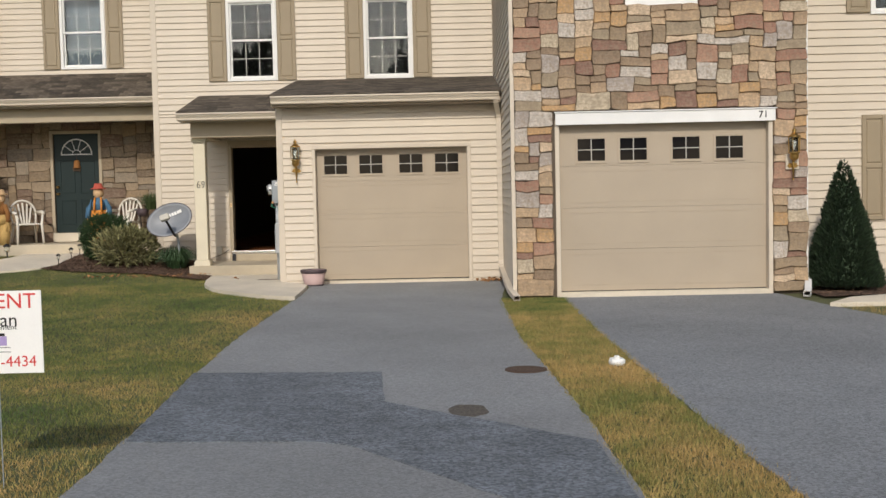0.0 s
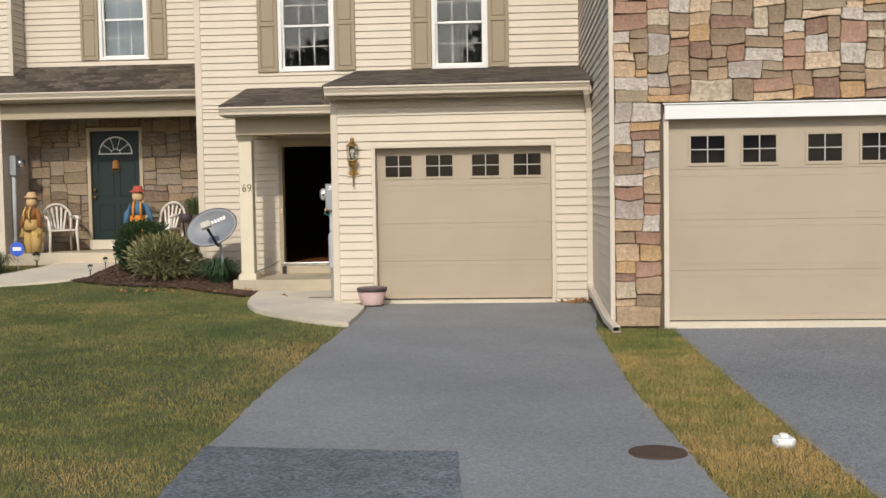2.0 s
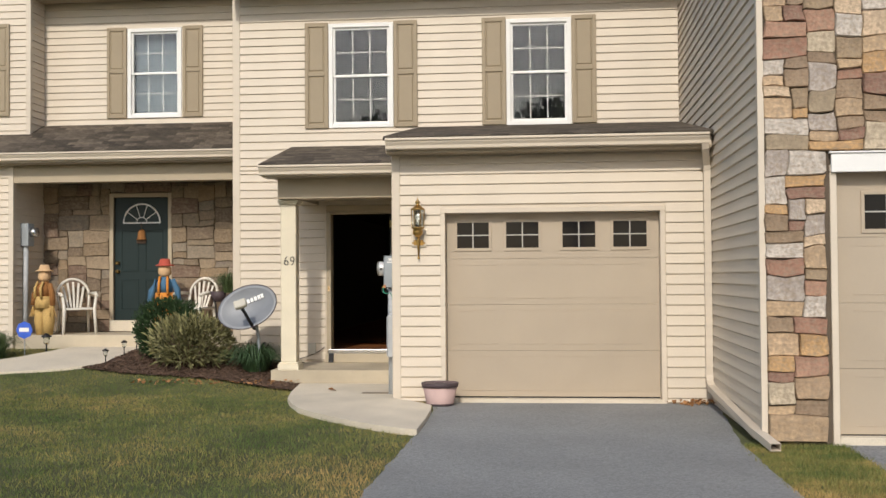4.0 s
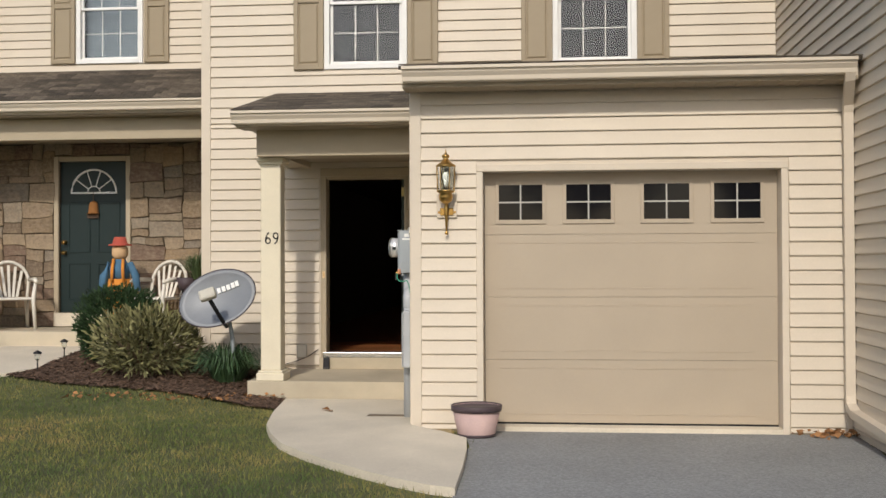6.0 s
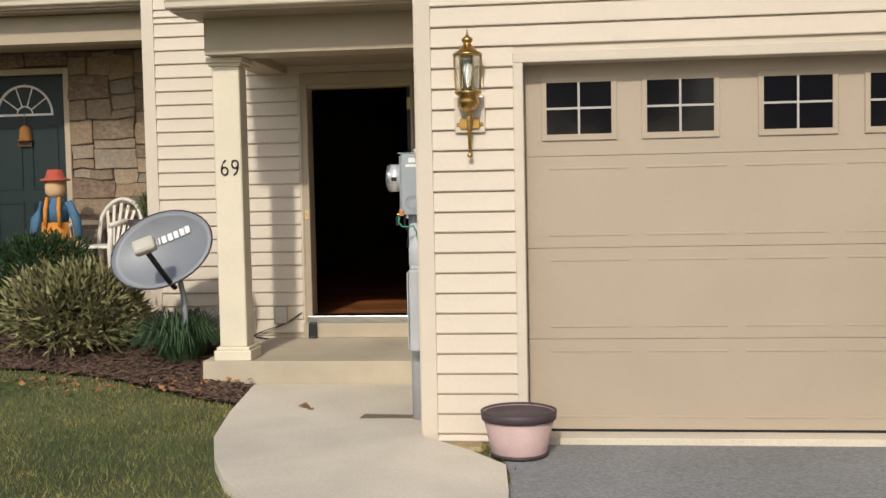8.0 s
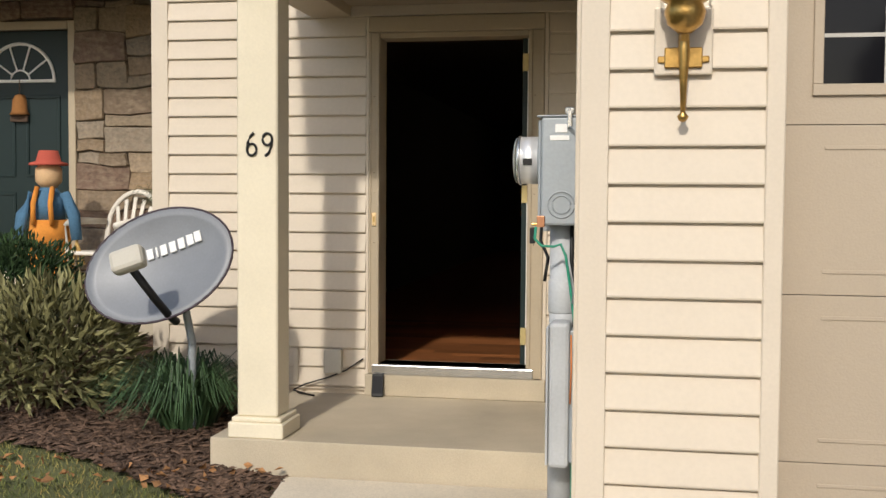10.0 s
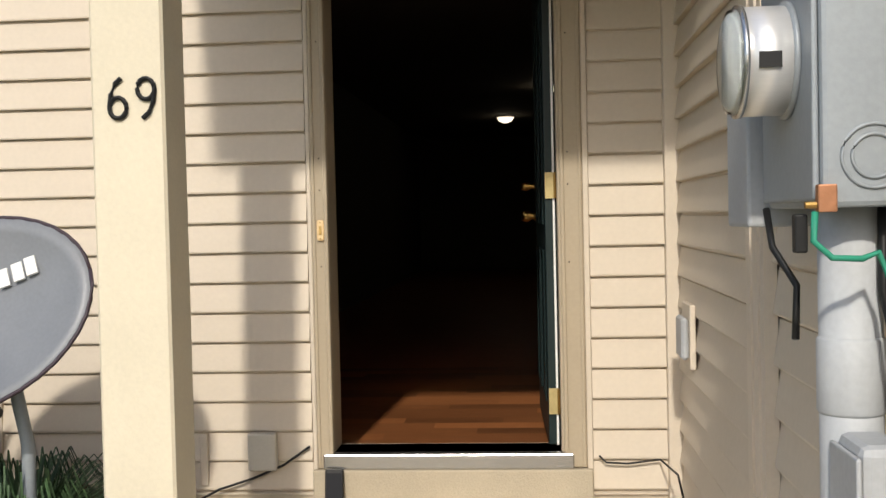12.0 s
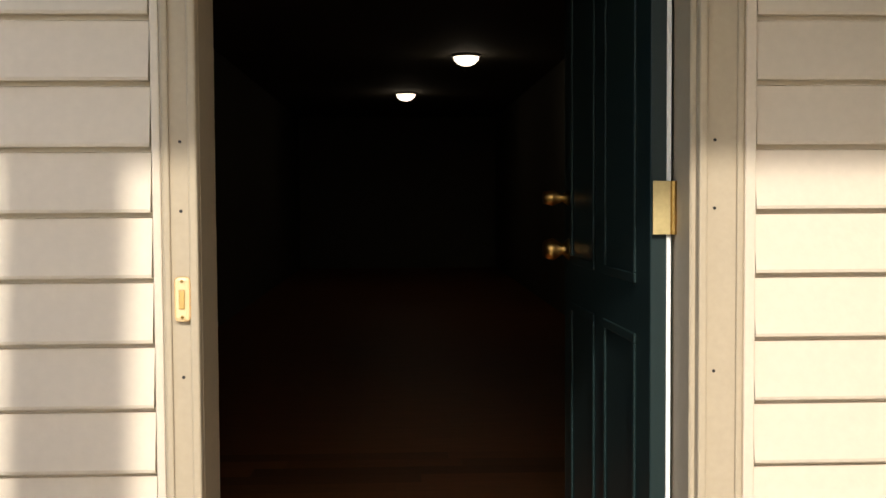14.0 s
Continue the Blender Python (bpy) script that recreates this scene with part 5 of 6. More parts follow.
for i, (a, b) in enumerate(((-0.17, -0.11), (-0.09, -0.055), (-0.04, -0.03), (-0.015, 0.02), (0.035, 0.07), (0.085, 0.12), (0.135, 0.17), (0.18, 0.215))):
    part("emblem_bar", box(a * 0.95, -0.006, 0.06, b * 0.95, 0.004, 0.115, 0.0015), M_WHITE, refl, "white emblem bar", pose(0.02, -0.008 - 0.07 * (((a + b) / 2 + 0.02) ** 2 / 0.14 + 0.14), 0.0))
part("arm", smooth_all(tube([(0.0, 0.02, -0.27), (0.0, -0.06, -0.26), (0.0, -0.20, -0.21), (-0.005, -0.38, -0.12)], 0.02, 8)), M_IRON, refl, "dark feed arm")
part("receiver", box(-0.08, -0.45, -0.14, 0.075, -0.37, -0.035, 0.022), M_GREYBOX, refl, "grey receiver head")
part("bracket", box(-0.05, 0.0, -0.2, 0.05, 0.06, 0.02, 0.008), M_GALV, refl)
part("post", smooth_all(tube([(0.10, 0.06, -0.05), (0.10, 0.06, 0.70), (0.07, 0.06, 0.85), (0.03, 0.04, 1.0)], 0.02, 12)), M_GALV, dish, "steel post")

# ---- shrubs ----


def shell(cx, cy, cz, rx, ry, rz, inner=0.55):
    def place(r):
        while True:
            v = Vector((r.uniform(-1, 1), r.uniform(-1, 1), r.uniform(-0.75, 1)))
            if inner < v.length < 1.0 + 0.10 * noise.noise(v * 3.1 + Vector((cx, cy, 0))):
                break
        lump = 1 + 0.16 * noise.noise(v.normalized() * 2.6 + Vector((cx * 3, cy, 1)))
        v = v * lump
        return (cx + v.x * rx, cy + v.y * ry, cz + v.z * rz), (v.x + r.gauss(0, 0.5), v.y + r.gauss(0, 0.5), v.z + 0.5 + r.gauss(0, 0.4))
    return place


def leafy(parent, name, me, material, label=""):
    me.materials.append(material)
    return part(name, me, None, parent, label)


def stems(parent, pts, r):
    bm = bmesh.new()
    for a, b in pts:
        mid = (Vector(a) + Vector(b)) / 2 + Vector((rng.uniform(-0.04, 0.04), rng.uniform(-0.04, 0.04), 0.02))
        add_tube(bm, [a, mid, b], [r, r * 0.75, r * 0.4], 5)
    part("stem_cluster", bm, M_TWIG, parent)


yew = thing("yew_bush", pose(-3.66, 2.78, ground_z(-3.66, 2.78)), "dense dark green rounded yew bush in mulch", "bush")
leafy(yew, "foliage", leaf_cloud(rng, 9000, shell(0, 0, 0.44, 0.47, 0.45, 0.46), 0.05, slim=0.3), M_YEW, "dark green needles")
stems(yew, [((0, 0, 0), (rng.uniform(-0.3, 0.3), rng.uniform(-0.3, 0.3), 0.5)) for i in range(12)], 0.015)
shrub = thing("variegated_shrub", pose(-3.12, 2.22, ground_z(-3.12, 2.22)), "loose olive and cream leaved shrub in mulch", "bush")
leafy(shrub, "foliage", leaf_cloud(rng, 2300, shell(0, 0, 0.37, 0.58, 0.42, 0.36, 0.3), 0.10, slim=0.22), M_SHRUB, "narrow olive leaves")
stems(shrub, [((0, 0, 0), (0.42 * math.cos(a), 0.35 * math.sin(a), 0.25 + 0.35 * rng.random())) for a in [0.35 * i for i in range(18)]], 0.012)


def tuft(name, x, y, r, h, count, material, label, z=None):
    o = thing(name, pose(x, y, ground_z(x, y) if z is None else z), label, "plant")
    verts, faces = [], []
    for i in range(count):
        a, lean, hh = rng.uniform(0, 6.283), rng.uniform(0.1, 1.0), h * rng.uniform(0.6, 1.1)
        bx, by = 0.35 * r * rng.random() * math.cos(a), 0.35 * r * rng.random() * math.sin(a)
        w = 0.007
        k = len(verts)
        for s, (t, up) in enumerate(((0, 0), (0.35, 0.7), (0.75, 0.95), (1.1, 0.7))):
            px, py, pz = bx + math.cos(a) * r * lean * t, by + math.sin(a) * r * lean * t, hh * (up - 0.25 * lean * t)
            ww = w * (1 - 0.28 * s)
            verts += [(px - math.sin(a) * ww, py + math.cos(a) * ww, max(pz, 0.0)), (px + math.sin(a) * ww, py - math.cos(a) * ww, max(pz, 0.0))]
        faces += [(k + 2 * s, k + 2 * s + 1, k + 2 * s + 3, k + 2 * s + 2) for s in range(3)]
    me = bpy.data.meshes.new("blades")
    me.from_pydata(verts, [], faces)
    leafy(o, "foliage", me, material)
    return o


tuft("lily_clump", -2.2, 2.12, 0.46, 0.42, 620, M_BLADE, "clump of arching green lily blades below the dish")
tuft("lily_clump", -6.35, 2.95, 0.45, 0.42, 420, M_FERN, "clump of arching green blades by the neighbouring walk")
tuft("lily_clump", -7.0, 2.95, 0.5, 0.45, 420, M_FERN, "clump of arching green blades by the neighbouring walk")

ev = thing("clipped_evergreen", pose(7.98, -2.62, 0.0), "dense conical clipped evergreen beside the stone corner", "evergreen")


def cone(r):
    z = 1 - math.sqrt(r.random())
    a = r.uniform(0, 6.283)
    rad = 0.52 * (1 - z) ** 0.85 * (1 + 0.13 * noise.noise(Vector((math.cos(a) * 2, math.sin(a) * 2, z * 7)))) * (0.78 + 0.22 * r.random())
    return (rad * math.cos(a), rad * math.sin(a), 0.06 + 1.66 * z), (math.cos(a), math.sin(a), 0.9)


leafy(ev, "foliage", leaf_cloud(rng, 14000, cone, 0.06, slim=0.3), M_SPRUCE, "dark green needles")
part("core", lathe([(0.42, 0.1), (0.40, 0.2), (0.25, 0.8), (0.1, 1.3), (0.0, 1.6)], 14), M_SPRUCE, ev)
part("trunk", tube([(0, 0, -0.02), (0, 0, 0.2)], 0.04, 8), M_TWIG, ev)

# ---- garden bits ----


def path_light(x, y, lantern=False):
    o = thing("path_light", pose(x, y, ground_z(x, y)), "small dark metal solar path light", "path light", "solar path lights")
    s = 1.6 if lantern else 1.0
    part("stake", tube([(0, 0, -0.05), (0, 0, 0.16)], 0.008 * s, 8), M_IRON, o)
    part("lamp", smooth_all(lathe([(0.012 * s, 0.14), (0.028 * s, 0.16), (0.030 * s, 0.16 + 0.06 * s)], 12)), M_LANTERN, o)
    part("hood", smooth_all(lathe([(0.045 * s, 0.16 + 0.055 * s), (0.047 * s, 0.16 + 0.065 * s), (0.02 * s, 0.16 + 0.085 * s), (0.0, 0.16 + 0.095 * s)], 14)), M_IRON, o)


path_light(-4.43, 2.42)
path_light(-4.42, 3.05)
path_light(-4.42, 3.52)
path_light(-5.75, 3.35, True)

# ---- the neighbour's porch ----


def resin_chair(m):
    o = thing("resin_chair", m, "white moulded resin armchair on the concrete porch", "chair", "porch chairs")
    part("seat", smooth_all(box(-0.24, -0.24, 0.38, 0.24, 0.22, 0.41, 0.012)), M_PLASTIC, o)
    for sx in (-1, 1):
        part("leg", smooth_all(tube([(sx * 0.25, -0.25, 0.0), (sx * 0.23, -0.22, 0.40), (sx * 0.26, -0.22, 0.62)], [0.022, 0.028, 0.02], 8)), M_PLASTIC, o)
        part("leg", smooth_all(tube([(sx * 0.24, 0.30, 0.0), (sx * 0.21, 0.23, 0.40)], [0.022, 0.028], 8)), M_PLASTIC, o)
        part("arm", smooth_all(tube([(sx * 0.26, -0.25, 0.61), (sx * 0.28, -0.05, 0.64), (sx * 0.25, 0.26, 0.63)], [0.026, 0.03, 0.024], 8)), M_PLASTIC, o)
    arc = [(0.25 * math.cos(math.pi * (1 - i / 12)), 0.24 + 0.10 * math.sin(math.pi * i / 12) * 0.6 + 0.06, 0.60 + 0.27 * math.sin(math.pi * i / 12)) for i in range(13)]
    part("back_rim", smooth_all(tube([(-0.22, 0.22, 0.40)] + arc + [(0.22, 0.22, 0.40)], 0.022, 8)), M_PLASTIC, o)
    for i in range(5):
        u = (i - 2) / 2
        part("slat", box(-0.017, -0.006, 0.0, 0.017, 0.006, 0.44 - 0.07 * abs(u) ** 2, 0.003), M_PLASTIC, o, m=pose(0.09 * u, 0.225, 0.40, -14, 12 * u, 0))
    return o


CH = resin_chair(pose(-5.78, 4.45, 0.551, 0, 0, 35))
copy_thing(CH, pose(-3.87, 4.5, 0.551, 0, 0, -12))


def scarecrow(m, tall, cloths, label):
    """A stuffed straw doll in one plain mesh of several cloths."""
    bm = bmesh.new()
    idx = []

    def mark(k):
        bm.faces.ensure_lookup_table()
        for i in range(len(idx), len(bm.faces)):
            idx.append(k)
    for sx in (-1, 1):
        add_tube(bm, [(sx * 0.06, 0, 0.0), (sx * 0.08, 0, 0.2), (sx * 0.06, 0, 0.42)], [0.07, 0.085, 0.08], 8)
    add_tube(bm, [(0, 0, 0.38), (0, 0, 0.55)], [0.14, 0.12], 10)
    mark(0)
    add_tube(bm, [(0, 0, 0.55), (0, 0, 0.68), (0, 0, 0.76)], [0.10, 0.11, 0.05], 10)
    for sx in (-1, 1):
        add_tube(bm, [(sx * 0.10, 0, 0.72), (sx * 0.17, -0.02, 0.58), (sx * 0.19, -0.03, 0.42)], [0.038, 0.042, 0.036], 8)
    mark(1)
    add_tube(bm, [(0, 0, 0.76), (0, 0, 0.80), (0, 0, 0.88), (0, 0, 0.93)], [0.05, 0.085, 0.085, 0.04], 10)
    mark(2)
    add_tube(bm, [(0, 0, 0.905), (0, 0, 0.92), (0, 0, 0.93), (0, 0, 1.0)], [0.125, 0.12, 0.08, 0.06], 12)
    mark(3)
    for i in range(70):
        a, z = rng.uniform(0, 6.283), rng.choice((0.0, 0.42, 0.42))
        x, y = (0.19 * rng.choice((-1, 1)), -0.03) if z else (0.07 * rng.choice((-1, 1)), 0.0)
        d = Vector((0.05 * math.cos(a), 0.05 * math.sin(a), -0.16 if z else 0.10))
        add_tube(bm, [(x, y, z), Vector((x, y, z)) + d], [0.006, 0.003], 4, False)
    mark(4)
    for sx in (-1, 1):
        add_tube(bm, [(sx * 0.06, -0.12, 0.52), (sx * 0.055, -0.128, 0.66), (sx * 0.05, -0.07, 0.76)], 0.018, 6)
    mark(0)
    for v in bm.verts:
        v.co *= tall
    bmesh.ops.recalc_face_normals(bm, faces=bm.faces)
    me = bpy.data.meshes.new("scarecrow")
    bm.faces.ensure_lookup_table()
    for f, k in zip(bm.faces, idx):
        f.material_index = k
        f.smooth = True
    bm.to_mesh(me)
    bm.free()
    for k in cloths:
        me.materials.append(k)
    ob = new("scarecrow", me)
    ob.matrix_basis = m
    return tagged(ob, label, "scarecrow")


scarecrow(pose(-4.29, 4.35, 0.551, 0, 0, 10), 1.18, (M_ORANGE, M_DENIM, M_SKIN, M_REDCLOTH, M_STRAW), "stuffed scarecrow doll in blue and orange cloth on the porch")
scarecrow(pose(-6.15, 4.1, 0.551, 0, 0, -20), 1.1, (M_STRAW, M_DULLORANGE, M_SKIN, M_SKIN, M_STRAW), "faded straw scarecrow doll standing at the porch edge")
ps = thing("plant_stand", pose(-3.45, 4.45, 0.551), "fern in a pot on a dark iron plant stand", "plant stand")
for a in (0.4, 2.5, 4.6):
    part("leg", tube([(0.12 * math.cos(a), 0.12 * math.sin(a), 0.0), (0.06 * math.cos(a), 0.06 * math.sin(a), 0.3), (0.11 * math.cos(a), 0.11 * math.sin(a), 0.52)], 0.008, 6), M_IRON, ps)
part("pot", smooth_all(lathe([(0.0, 0.50), (0.09, 0.50), (0.13, 0.66), (0.12, 0.66), (0.0, 0.64)], 16)), M_PLUM, ps)
tuft("fern", -3.28, 4.45, 0.34, 0.34, 260, M_FERN, "arching green fern in the stand's pot", 1.19)
nm = thing("electric_meter", pose(-6.56, 4.28, 1.95), "grey meter box and conduit on the neighbouring porch wall", "electric meter")
part("box_body", box(-0.03, -0.10, 0.0, 0.10, 0.10, 0.36, 0.008), M_GALV, nm)
part("meter_glass", smooth_all(tube([(0.10, 0, 0.22), (0.20, 0, 0.22)], 0.075, 18)), M_CHROME, nm)
part("conduit", smooth_all(tube([(0.02, -0.02, 0.0), (0.02, -0.02, -1.42)], 0.04, 12)), M_PVC, nm)
asg = thing("security_sign", pose(-6.02, 3.2, 0.21), "small blue octagonal security sign on a stake", "sign")
part("panel", tube([(0, -0.004, 0.46), (0, 0.004, 0.46)], 0.13, 8), M_BLUE, asg, "blue octagonal panel")
part("emblem", boxes([(-0.075, -0.012, 0.435, 0.075, -0.008, 0.495)]), M_WHITE, asg, "white emblem bar")
part("stake", tube([(0, 0.01, -0.05), (0, 0.01, 0.44)], 0.008, 6), M_GALV, asg)

# ---- hall floor planks ----
PL = [data_of("floor_plank", box(0.0003, 0.0003, 0.0, w - 0.0003, 0.1197, 0.012), M_WOODFLOOR) for w in (0.45, 0.7, 0.95)]
hf = bpy.data.objects["floor"]
for j in range(20):
    x = -1.9 - rng.random() * 0.5
    while x < 0.52:
        k = rng.randrange(3)
        w = (0.45, 0.7, 0.95)[k]
        if x + w < 0.54:
            part("floor_plank", PL[k], None, hf, m=pose(x, D + 0.165 + 0.12 * j, 0.362))
        x += w

# ---- ground cover ----


def chips(count, area, inside, z):
    bm_v, bm_f = [], []
    while count:
        x, y = rng.uniform(area[0], area[1]), rng.uniform(area[2], area[3])
        if not inside(x, y):
            continue
        count -= 1
        a, l, w = rng.uniform(0, 6.283), rng.uniform(0.015, 0.045), rng.uniform(0.006, 0.014)
        c, s = math.cos(a), math.sin(a)
        zz = ground_z(x, y) + z + rng.uniform(0.0, 0.02)
        k = len(bm_v)
        t = rng.uniform(-0.012, 0.012)
        bm_v += [(x - c * l + s * w, y - s * l - c * w, zz - t), (x + c * l + s * w, y + s * l - c * w, zz + t), (x + c * l - s * w, y + s * l + c * w, zz + t), (x - c * l - s * w, y - s * l + c * w, zz - t), (x, y, zz + 0.008)]
        bm_f += [(k, k + 1, k + 4), (k + 1, k + 2, k + 4), (k + 2, k + 3, k + 4), (k + 3, k, k + 4)]
    me = bpy.data.meshes.new("mulch_chips")
    me.from_pydata(bm_v, [], bm_f)
    me.materials.append(M_CHIP)
    return tagged(new("mulch_chips", me), "loose brown bark chips over the bed", "mulch", kind="stuff")


chips(9000, (-5.4, -1.38, 0.95, 4.0), in_bed, 0.022)
chips(1500, (7.4, 11, -3.6, -1.5), in_bed2, 0.022)


def inside_poly(points):
    def test(x, y):
        hit = False
        for (ax, ay), (bx, by) in zip(points, points[1:] + points[:1]):
            if (ay > y) != (by > y) and x < (bx - ax) * (y - ay) / (by - ay) + ax:
                hit = not hit
        return hit
    return test


HARD = [inside_poly(p) for p in (DRIVE1, DRIVE2, WALK, NWALK, BED, BED2)]


def grass(name, count, area, height, label, dry):
    r = np.random.default_rng(5 + count)
    pts = []
    while len(pts) < count:
        x, y = r.uniform(area[0], area[1]), r.uniform(area[2], area[3])
        if -1.85 < x < -0.02 and y > 1.55 or y > 0.0 and -0.05 < x < 3.6 or y > 3.9 or (x > 3.5 and y > SY):
            continue
        jx, jy = x + r.normal(0, 0.022), y + r.normal(0, 0.022)
        if any(h(jx, jy) for h in HARD):
            continue
        pts.append((x, y))
    n = len(pts)
    p = np.array(pts)
    z = np.array([ground_z(x, y) for x, y in pts])
    a, b = r.uniform(0, 6.283, n), r.uniform(0, 6.283, n)
    h, w, l = height * r.uniform(0.5, 1.3, n), r.uniform(0.002, 0.0038, n), r.uniform(0.1, 1.0, n)
    v = np.empty((n, 3, 3))
    v[:, 0] = np.c_[p[:, 0] - w * np.cos(a), p[:, 1] - w * np.sin(a), z]
    v[:, 1] = np.c_[p[:, 0] + w * np.cos(a), p[:, 1] + w * np.sin(a), z]
    v[:, 2] = np.c_[p[:, 0] + h * l * np.cos(b), p[:, 1] + h * l * np.sin(b), z + h]
    me = bpy.data.meshes.new(name)
    me.from_pydata(v.reshape(-1, 3).tolist(), [], np.arange(3 * n).reshape(-1, 3).tolist())
    ca = me.color_attributes.new("dry", "FLOAT_COLOR", "POINT")
    d = np.array([dry(x, y) for x, y in pts]) + r.normal(0, 0.08, n)
    col = np.repeat(np.clip(d, -1, 1), 3)
    ca.data.foreach_set("color", np.c_[col, col, col, np.ones(3 * n)].ravel())
    me.materials.append(M_GRASS)
    return tagged(new(name, me), label, "grass", kind="stuff")


def lawn_dry(x, y):
    edge = smoothstep(0.9, 0.1, abs(x - 0.5)) if y < -3 else 0.0
    return 0.05 * smoothstep(-8, -5, y) + 0.17 * edge + 0.08 * smoothstep(-8, -13, y) + 0.07 * math.sin((x * 0.45 + y) * 2.6)


grass("grass", 190000, (-9.5, 0.8, -7.0, 3.9), 0.032, "short mown green lawn with dry patches", lawn_dry)
grass("grass", 150000, (-4.5, 0.85, -13.5, -7.0), 0.025, "short mown lawn, drier towards the drive", lawn_dry)
grass("grass", 70000, (3.3, 4.45, -13.5, SY), 0.032, "straw-coloured dry grass strip between the driveways", lambda x, y: 0.03 + 0.23 * smoothstep(-3.4, -5.5, y))
grass("grass", 5000, (7.2, 11.5, -6.0, -4.2), 0.045, "dry grass beyond the second walk", lambda x, y: 0.2)


def litter(name, count, place, size, label):
    me = leaf_cloud(rng, count, place, size, slim=0.7)
    me.materials.append(M_DRYLEAF)
    return tagged(new(name, me), label, "leaves", kind="stuff")


litter("dry_leaves", 60, lambda r: ((r.gauss(3.38, 0.12), r.gauss(-0.10, 0.07), r.uniform(0.01, 0.05)), (r.gauss(0, 1), r.gauss(0, 1), 0.3)), 0.06, "brown dry leaves blown into the garage corner")
litter("dry_leaves", 90, lambda r: ((r.uniform(-3.6, -1.5), r.uniform(1.1, 1.6), ground_z(-2.4, 1.35) + r.uniform(0.03, 0.05)), (r.gauss(0, 1), r.gauss(0, 1), 0.2)), 0.05, "brown dry leaves on the mulch")
litter("dry_leaves", 3, lambda r: ((-0.85 + r.gauss(0, 0.02), 0.72 + r.gauss(0, 0.02), 0.062), (r.gauss(0, 1), r.gauss(0, 1), 0.1)), 0.07, "dry leaf lying on the walk")

# ---- trees across the street, behind the walker ----
for tx, ty, th in ((-9, -46, 11), (3, -50, 13), (13, -47, 10), (24, -52, 12), (-22, -50, 12)):
    tr = thing("street_tree", pose(tx, ty, 0), "broadleaf tree across the street", "tree", "trees across the street")
    part("trunk", tube([(0, 0, 0), (0.1, 0, th * 0.25), (0, 0.1, th * 0.5), (0.1, 0.1, th * 0.8)], [0.3, 0.22, 0.15, 0.04], 8), M_TWIG, tr)
    bm = bmesh.new()
    for k in range(9):
        a, z = k * 2.4, th * (0.3 + 0.05 * k)
        add_tube(bm, [(0, 0, z), (th * 0.12 * math.cos(a), th * 0.12 * math.sin(a), z + th * 0.08), (th * 0.24 * math.cos(a), th * 0.24 * math.sin(a), z + th * 0.13)], [0.1, 0.06, 0.02], 5)
    part("limbs", bm, M_TWIG, tr)
    leafy(tr, "crown", leaf_cloud(rng, 5000, shell(0, 0, th * 0.62, th * 0.33, th * 0.33, th * 0.36, 0.3), 0.42, slim=0.6), M_TREE)


# ---- pieces of walls and roofs ----
for row in SIDING:
    lay_siding(*row)
for row in ROOFS:
    lay_shingles(*row)


def pack(u0, u1, z0, z1, holes, cell, r):
    """Fill a wall with courses of uneven stones: rectangles on a fine grid, round the holes."""
    nu, nz = int(round((u1 - u0) / cell)), int(round((z1 - z0) / cell))
    full = np.zeros((nu, nz), bool)
    for h in holes:
        for i in range(nu):
            for j in range(nz):
                u, z = u0 + (i + 0.5) * cell, z0 + (j + 0.5) * cell
                if h[0] < u < h[2] and h[1] < z < h[3]:
                    full[i, j] = True
    out = []
    for j in range(nz):
        for i in range(nu):
            if full[i, j]:
                continue
            w, h = r.choice((4, 5, 5, 6, 7, 8, 9, 10)), r.choice((2, 2, 3, 3, 4, 4, 5))
            if h >= 4:
                w = max(w, 4)
            k = 0
            while k < w and i + k < nu and not full[i + k, j]:
                k += 1
            w = k
            # leave no sliver beside
            rest = 0
            while i + w + rest < nu and not full[i + w + rest, j] and rest < 3:
                rest += 1
            if rest in (1, 2) and (i + w + rest == nu or full[i + w + rest, j]):
                w += rest
            h = min(h, nz - j)
            while h > 1 and full[i:i + w, j:j + h].any():
                h -= 1
            full[i:i + w, j:j + h] = True
            out.append((u0 + i * cell, z0 + j * cell, u0 + (i + w) * cell, z0 + (j + h) * cell))
    return out


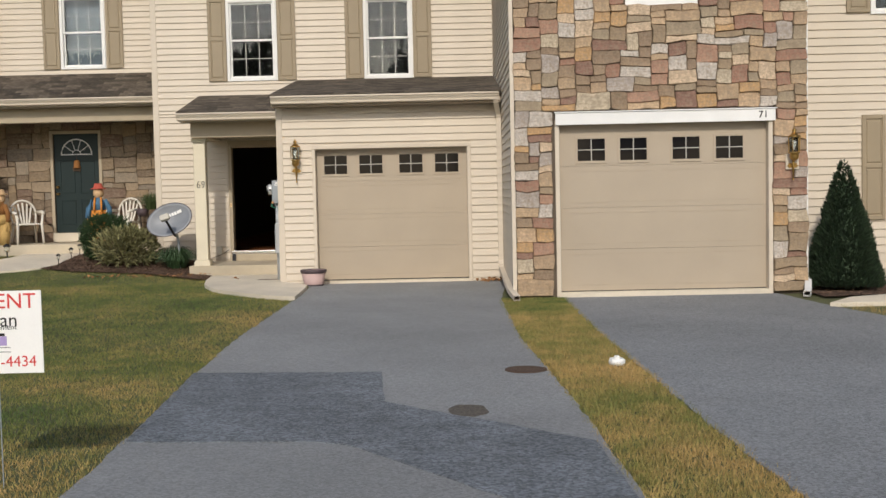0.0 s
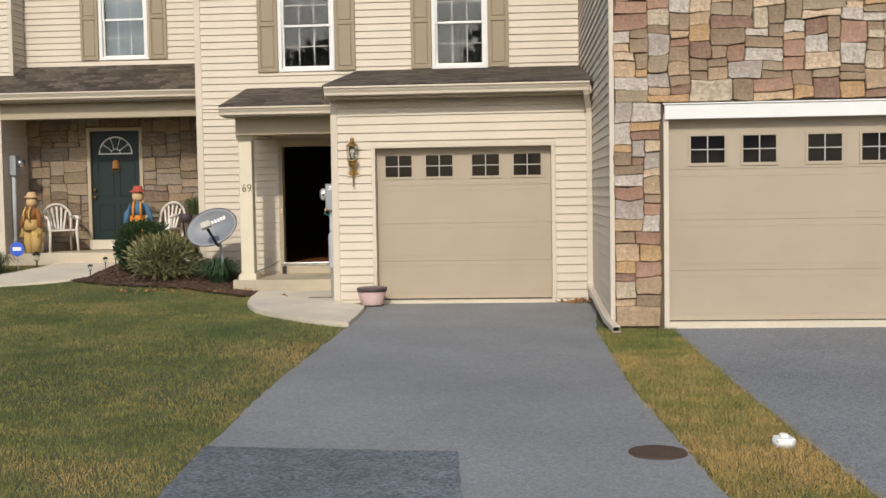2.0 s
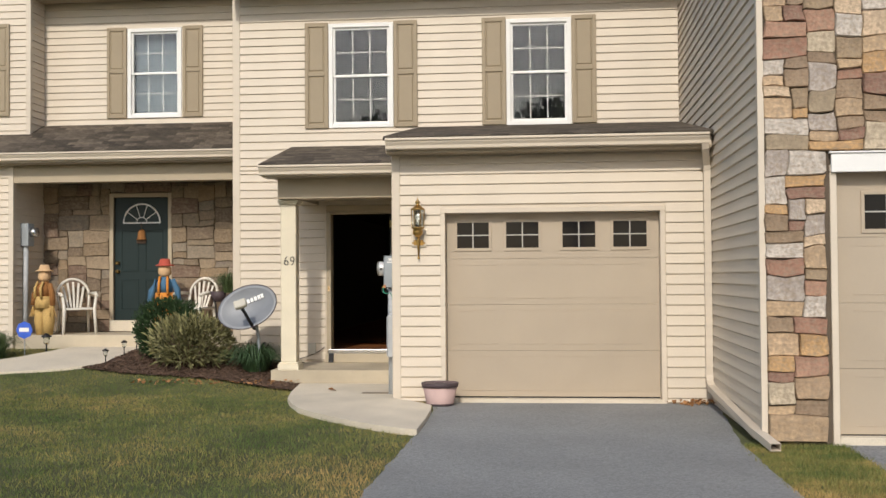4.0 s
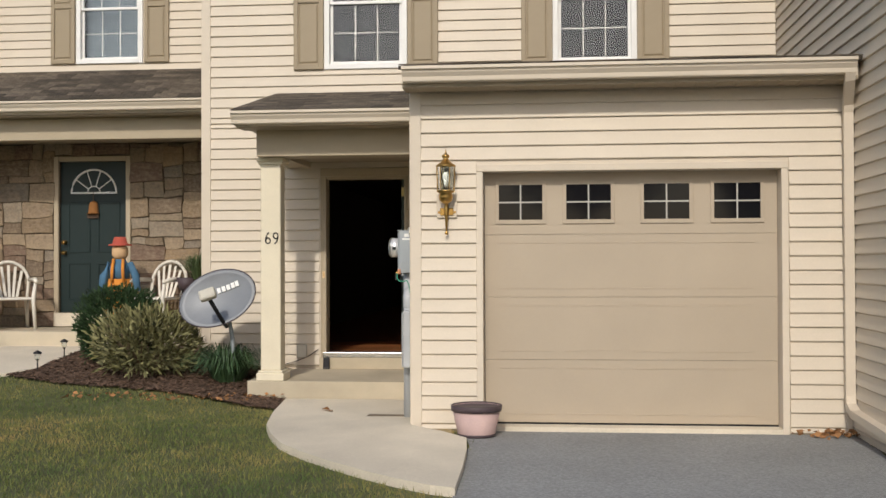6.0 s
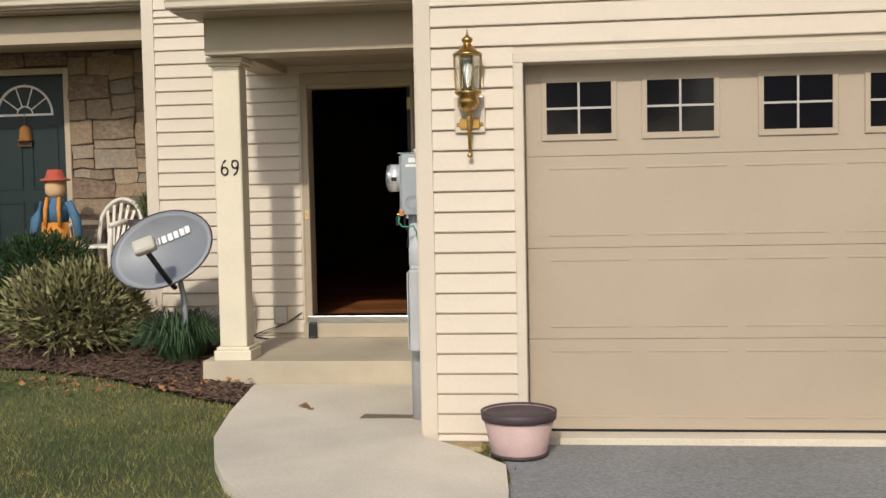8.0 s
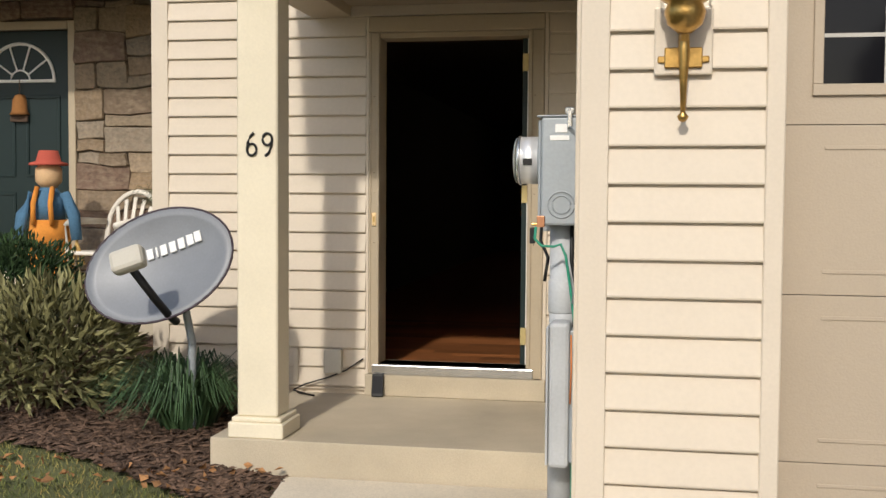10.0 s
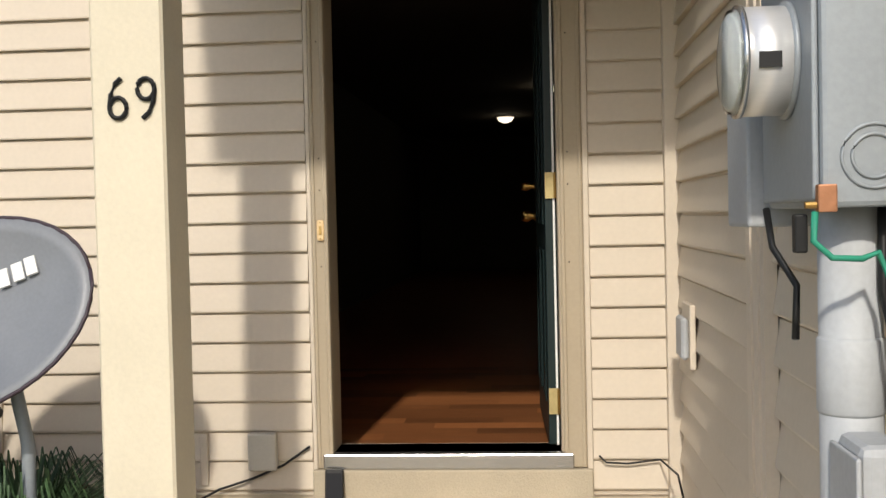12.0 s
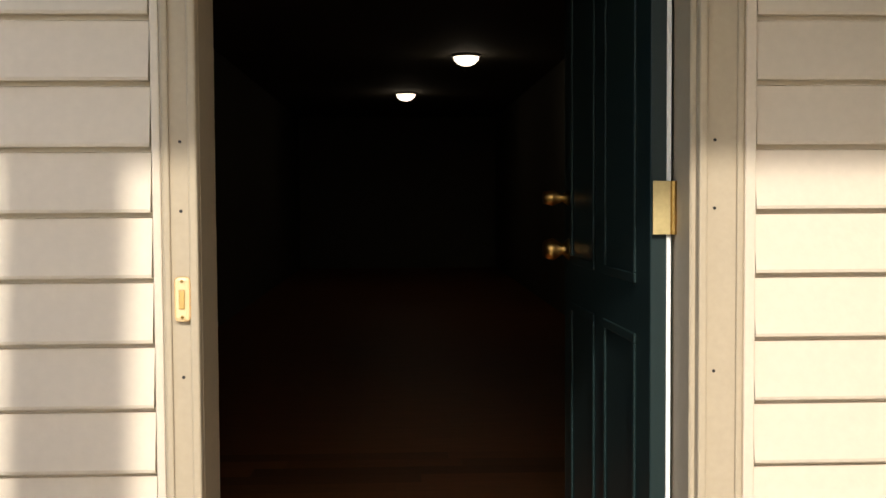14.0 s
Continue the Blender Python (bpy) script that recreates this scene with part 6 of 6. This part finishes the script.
def stone_rows(w, h, r):
    """Outline, shoulder and face of one split-faced stone."""
    g = 0.001
    def cut():
        return r.uniform(0.003, 0.07 * min(w, h) + 0.008)
    out = []
    for (cx, cy), (dx, dy) in (((g, g), (1, 0)), ((w - g, g), (0, 1)), ((w - g, h - g), (-1, 0)), ((g, h - g), (0, -1))):
        px, py = -dy, dx     # inward along the edge before this corner is minus its way
        back = {(1, 0): (0, 1), (0, 1): (-1, 0), (-1, 0): (0, -1), (0, -1): (1, 0)}[(dx, dy)]
        c1, c2 = cut(), cut()
        out.append((cx + back[0] * c1, cy + back[1] * c1))
        out.append((cx + dx * c2, cy + dy * c2))
        run = w if dx else h
        out.append((cx + dx * run * r.uniform(0.4, 0.6), cy + dy * run * r.uniform(0.4, 0.6)))
    out = [(u + r.uniform(-0.006, 0.006), z + r.uniform(-0.006, 0.006)) for u, z in out]
    cu, cz = w / 2, h / 2
    d = r.uniform(0.025, 0.06)
    rows = [[(u, 0.0, z) for u, z in out], [(u, -d * 0.62, z) for u, z in out]]
    k1 = 1 - 0.014 / max(w, 0.06)
    k2 = 1 - 0.014 / max(h, 0.06)
    rows.append([(cu + (u - cu) * k1, -d * r.uniform(0.92, 1.08), cz + (z - cz) * k2) for u, z in out])
    return rows


def warp(u, z):
    """Courses wander: neighbours share the same small shift, so that joints stay closed."""
    p = Vector((u, z, 0.0))
    a, b = noise.noise_vector(p * 3.1), noise.noise_vector(p * 9.0)
    return u + 0.030 * a.x + 0.013 * b.x, z + 0.034 * a.y + 0.015 * b.y


def stone_geo(verts, faces, rows, at, base):
    k = len(verts)
    n = len(rows[0])
    for u, y, z in [p for row in rows for p in row]:
        wu, wz = warp(base[0] + u, base[1] + z)
        verts.append((at[0] + wu - base[0], at[1] + y, at[2] + wz - base[1]))
    for s in range(2):
        for i in range(n):
            faces.append((k + s * n + i, k + s * n + (i + 1) % n, k + (s + 1) * n + (i + 1) % n, k + (s + 1) * n + i))
    faces.append(tuple(k + 2 * n + i for i in range(n)))


def stone_wall(parent, plane, rects, limit, seed, single, joined):
    r = random.Random(seed)
    verts, faces = [], []
    for q, (a, lo, b, hi) in enumerate(rects):
        rows = stone_rows(b - a, hi - lo, r)
        if q < limit:
            v, f = [], []
            stone_geo(v, f, rows, (0, 0, 0), (a, lo))
            me = bpy.data.meshes.new("stone")
            me.from_pydata(v, [], f)
            me.materials.append(single)
            part("stone", me, None, parent, m=pose(a, plane, lo))
        else:
            stone_geo(verts, faces, rows, (a, plane, lo), (a, lo))
    if verts:
        me = bpy.data.meshes.new("stones")
        me.from_pydata(verts, [], faces)
        me.materials.append(joined)
        tagged(part("stones", me, None, parent), kind="stuff")


rs = random.Random(11)
stone_wall(w_stone, SY - 0.001, pack(SX + 0.03, 7.41, 0.03, 5.43, [(4.10, 0.0, 6.97, 2.34), (4.10, 2.26, 7.02, 2.45), (5.05, 3.79, 6.01, 5.35)], 0.045, rs), 300, 3, M_STONE, M_STONE_REST)
stone_wall(w_nb, NY - 0.001, pack(-6.59, -2.72, 0.55, 3.0, [(-5.46, 0.0, -4.39, 2.83)], 0.052, rs), 300, 4, M_BROWN_SHADED, M_BROWN_SHADED_REST)
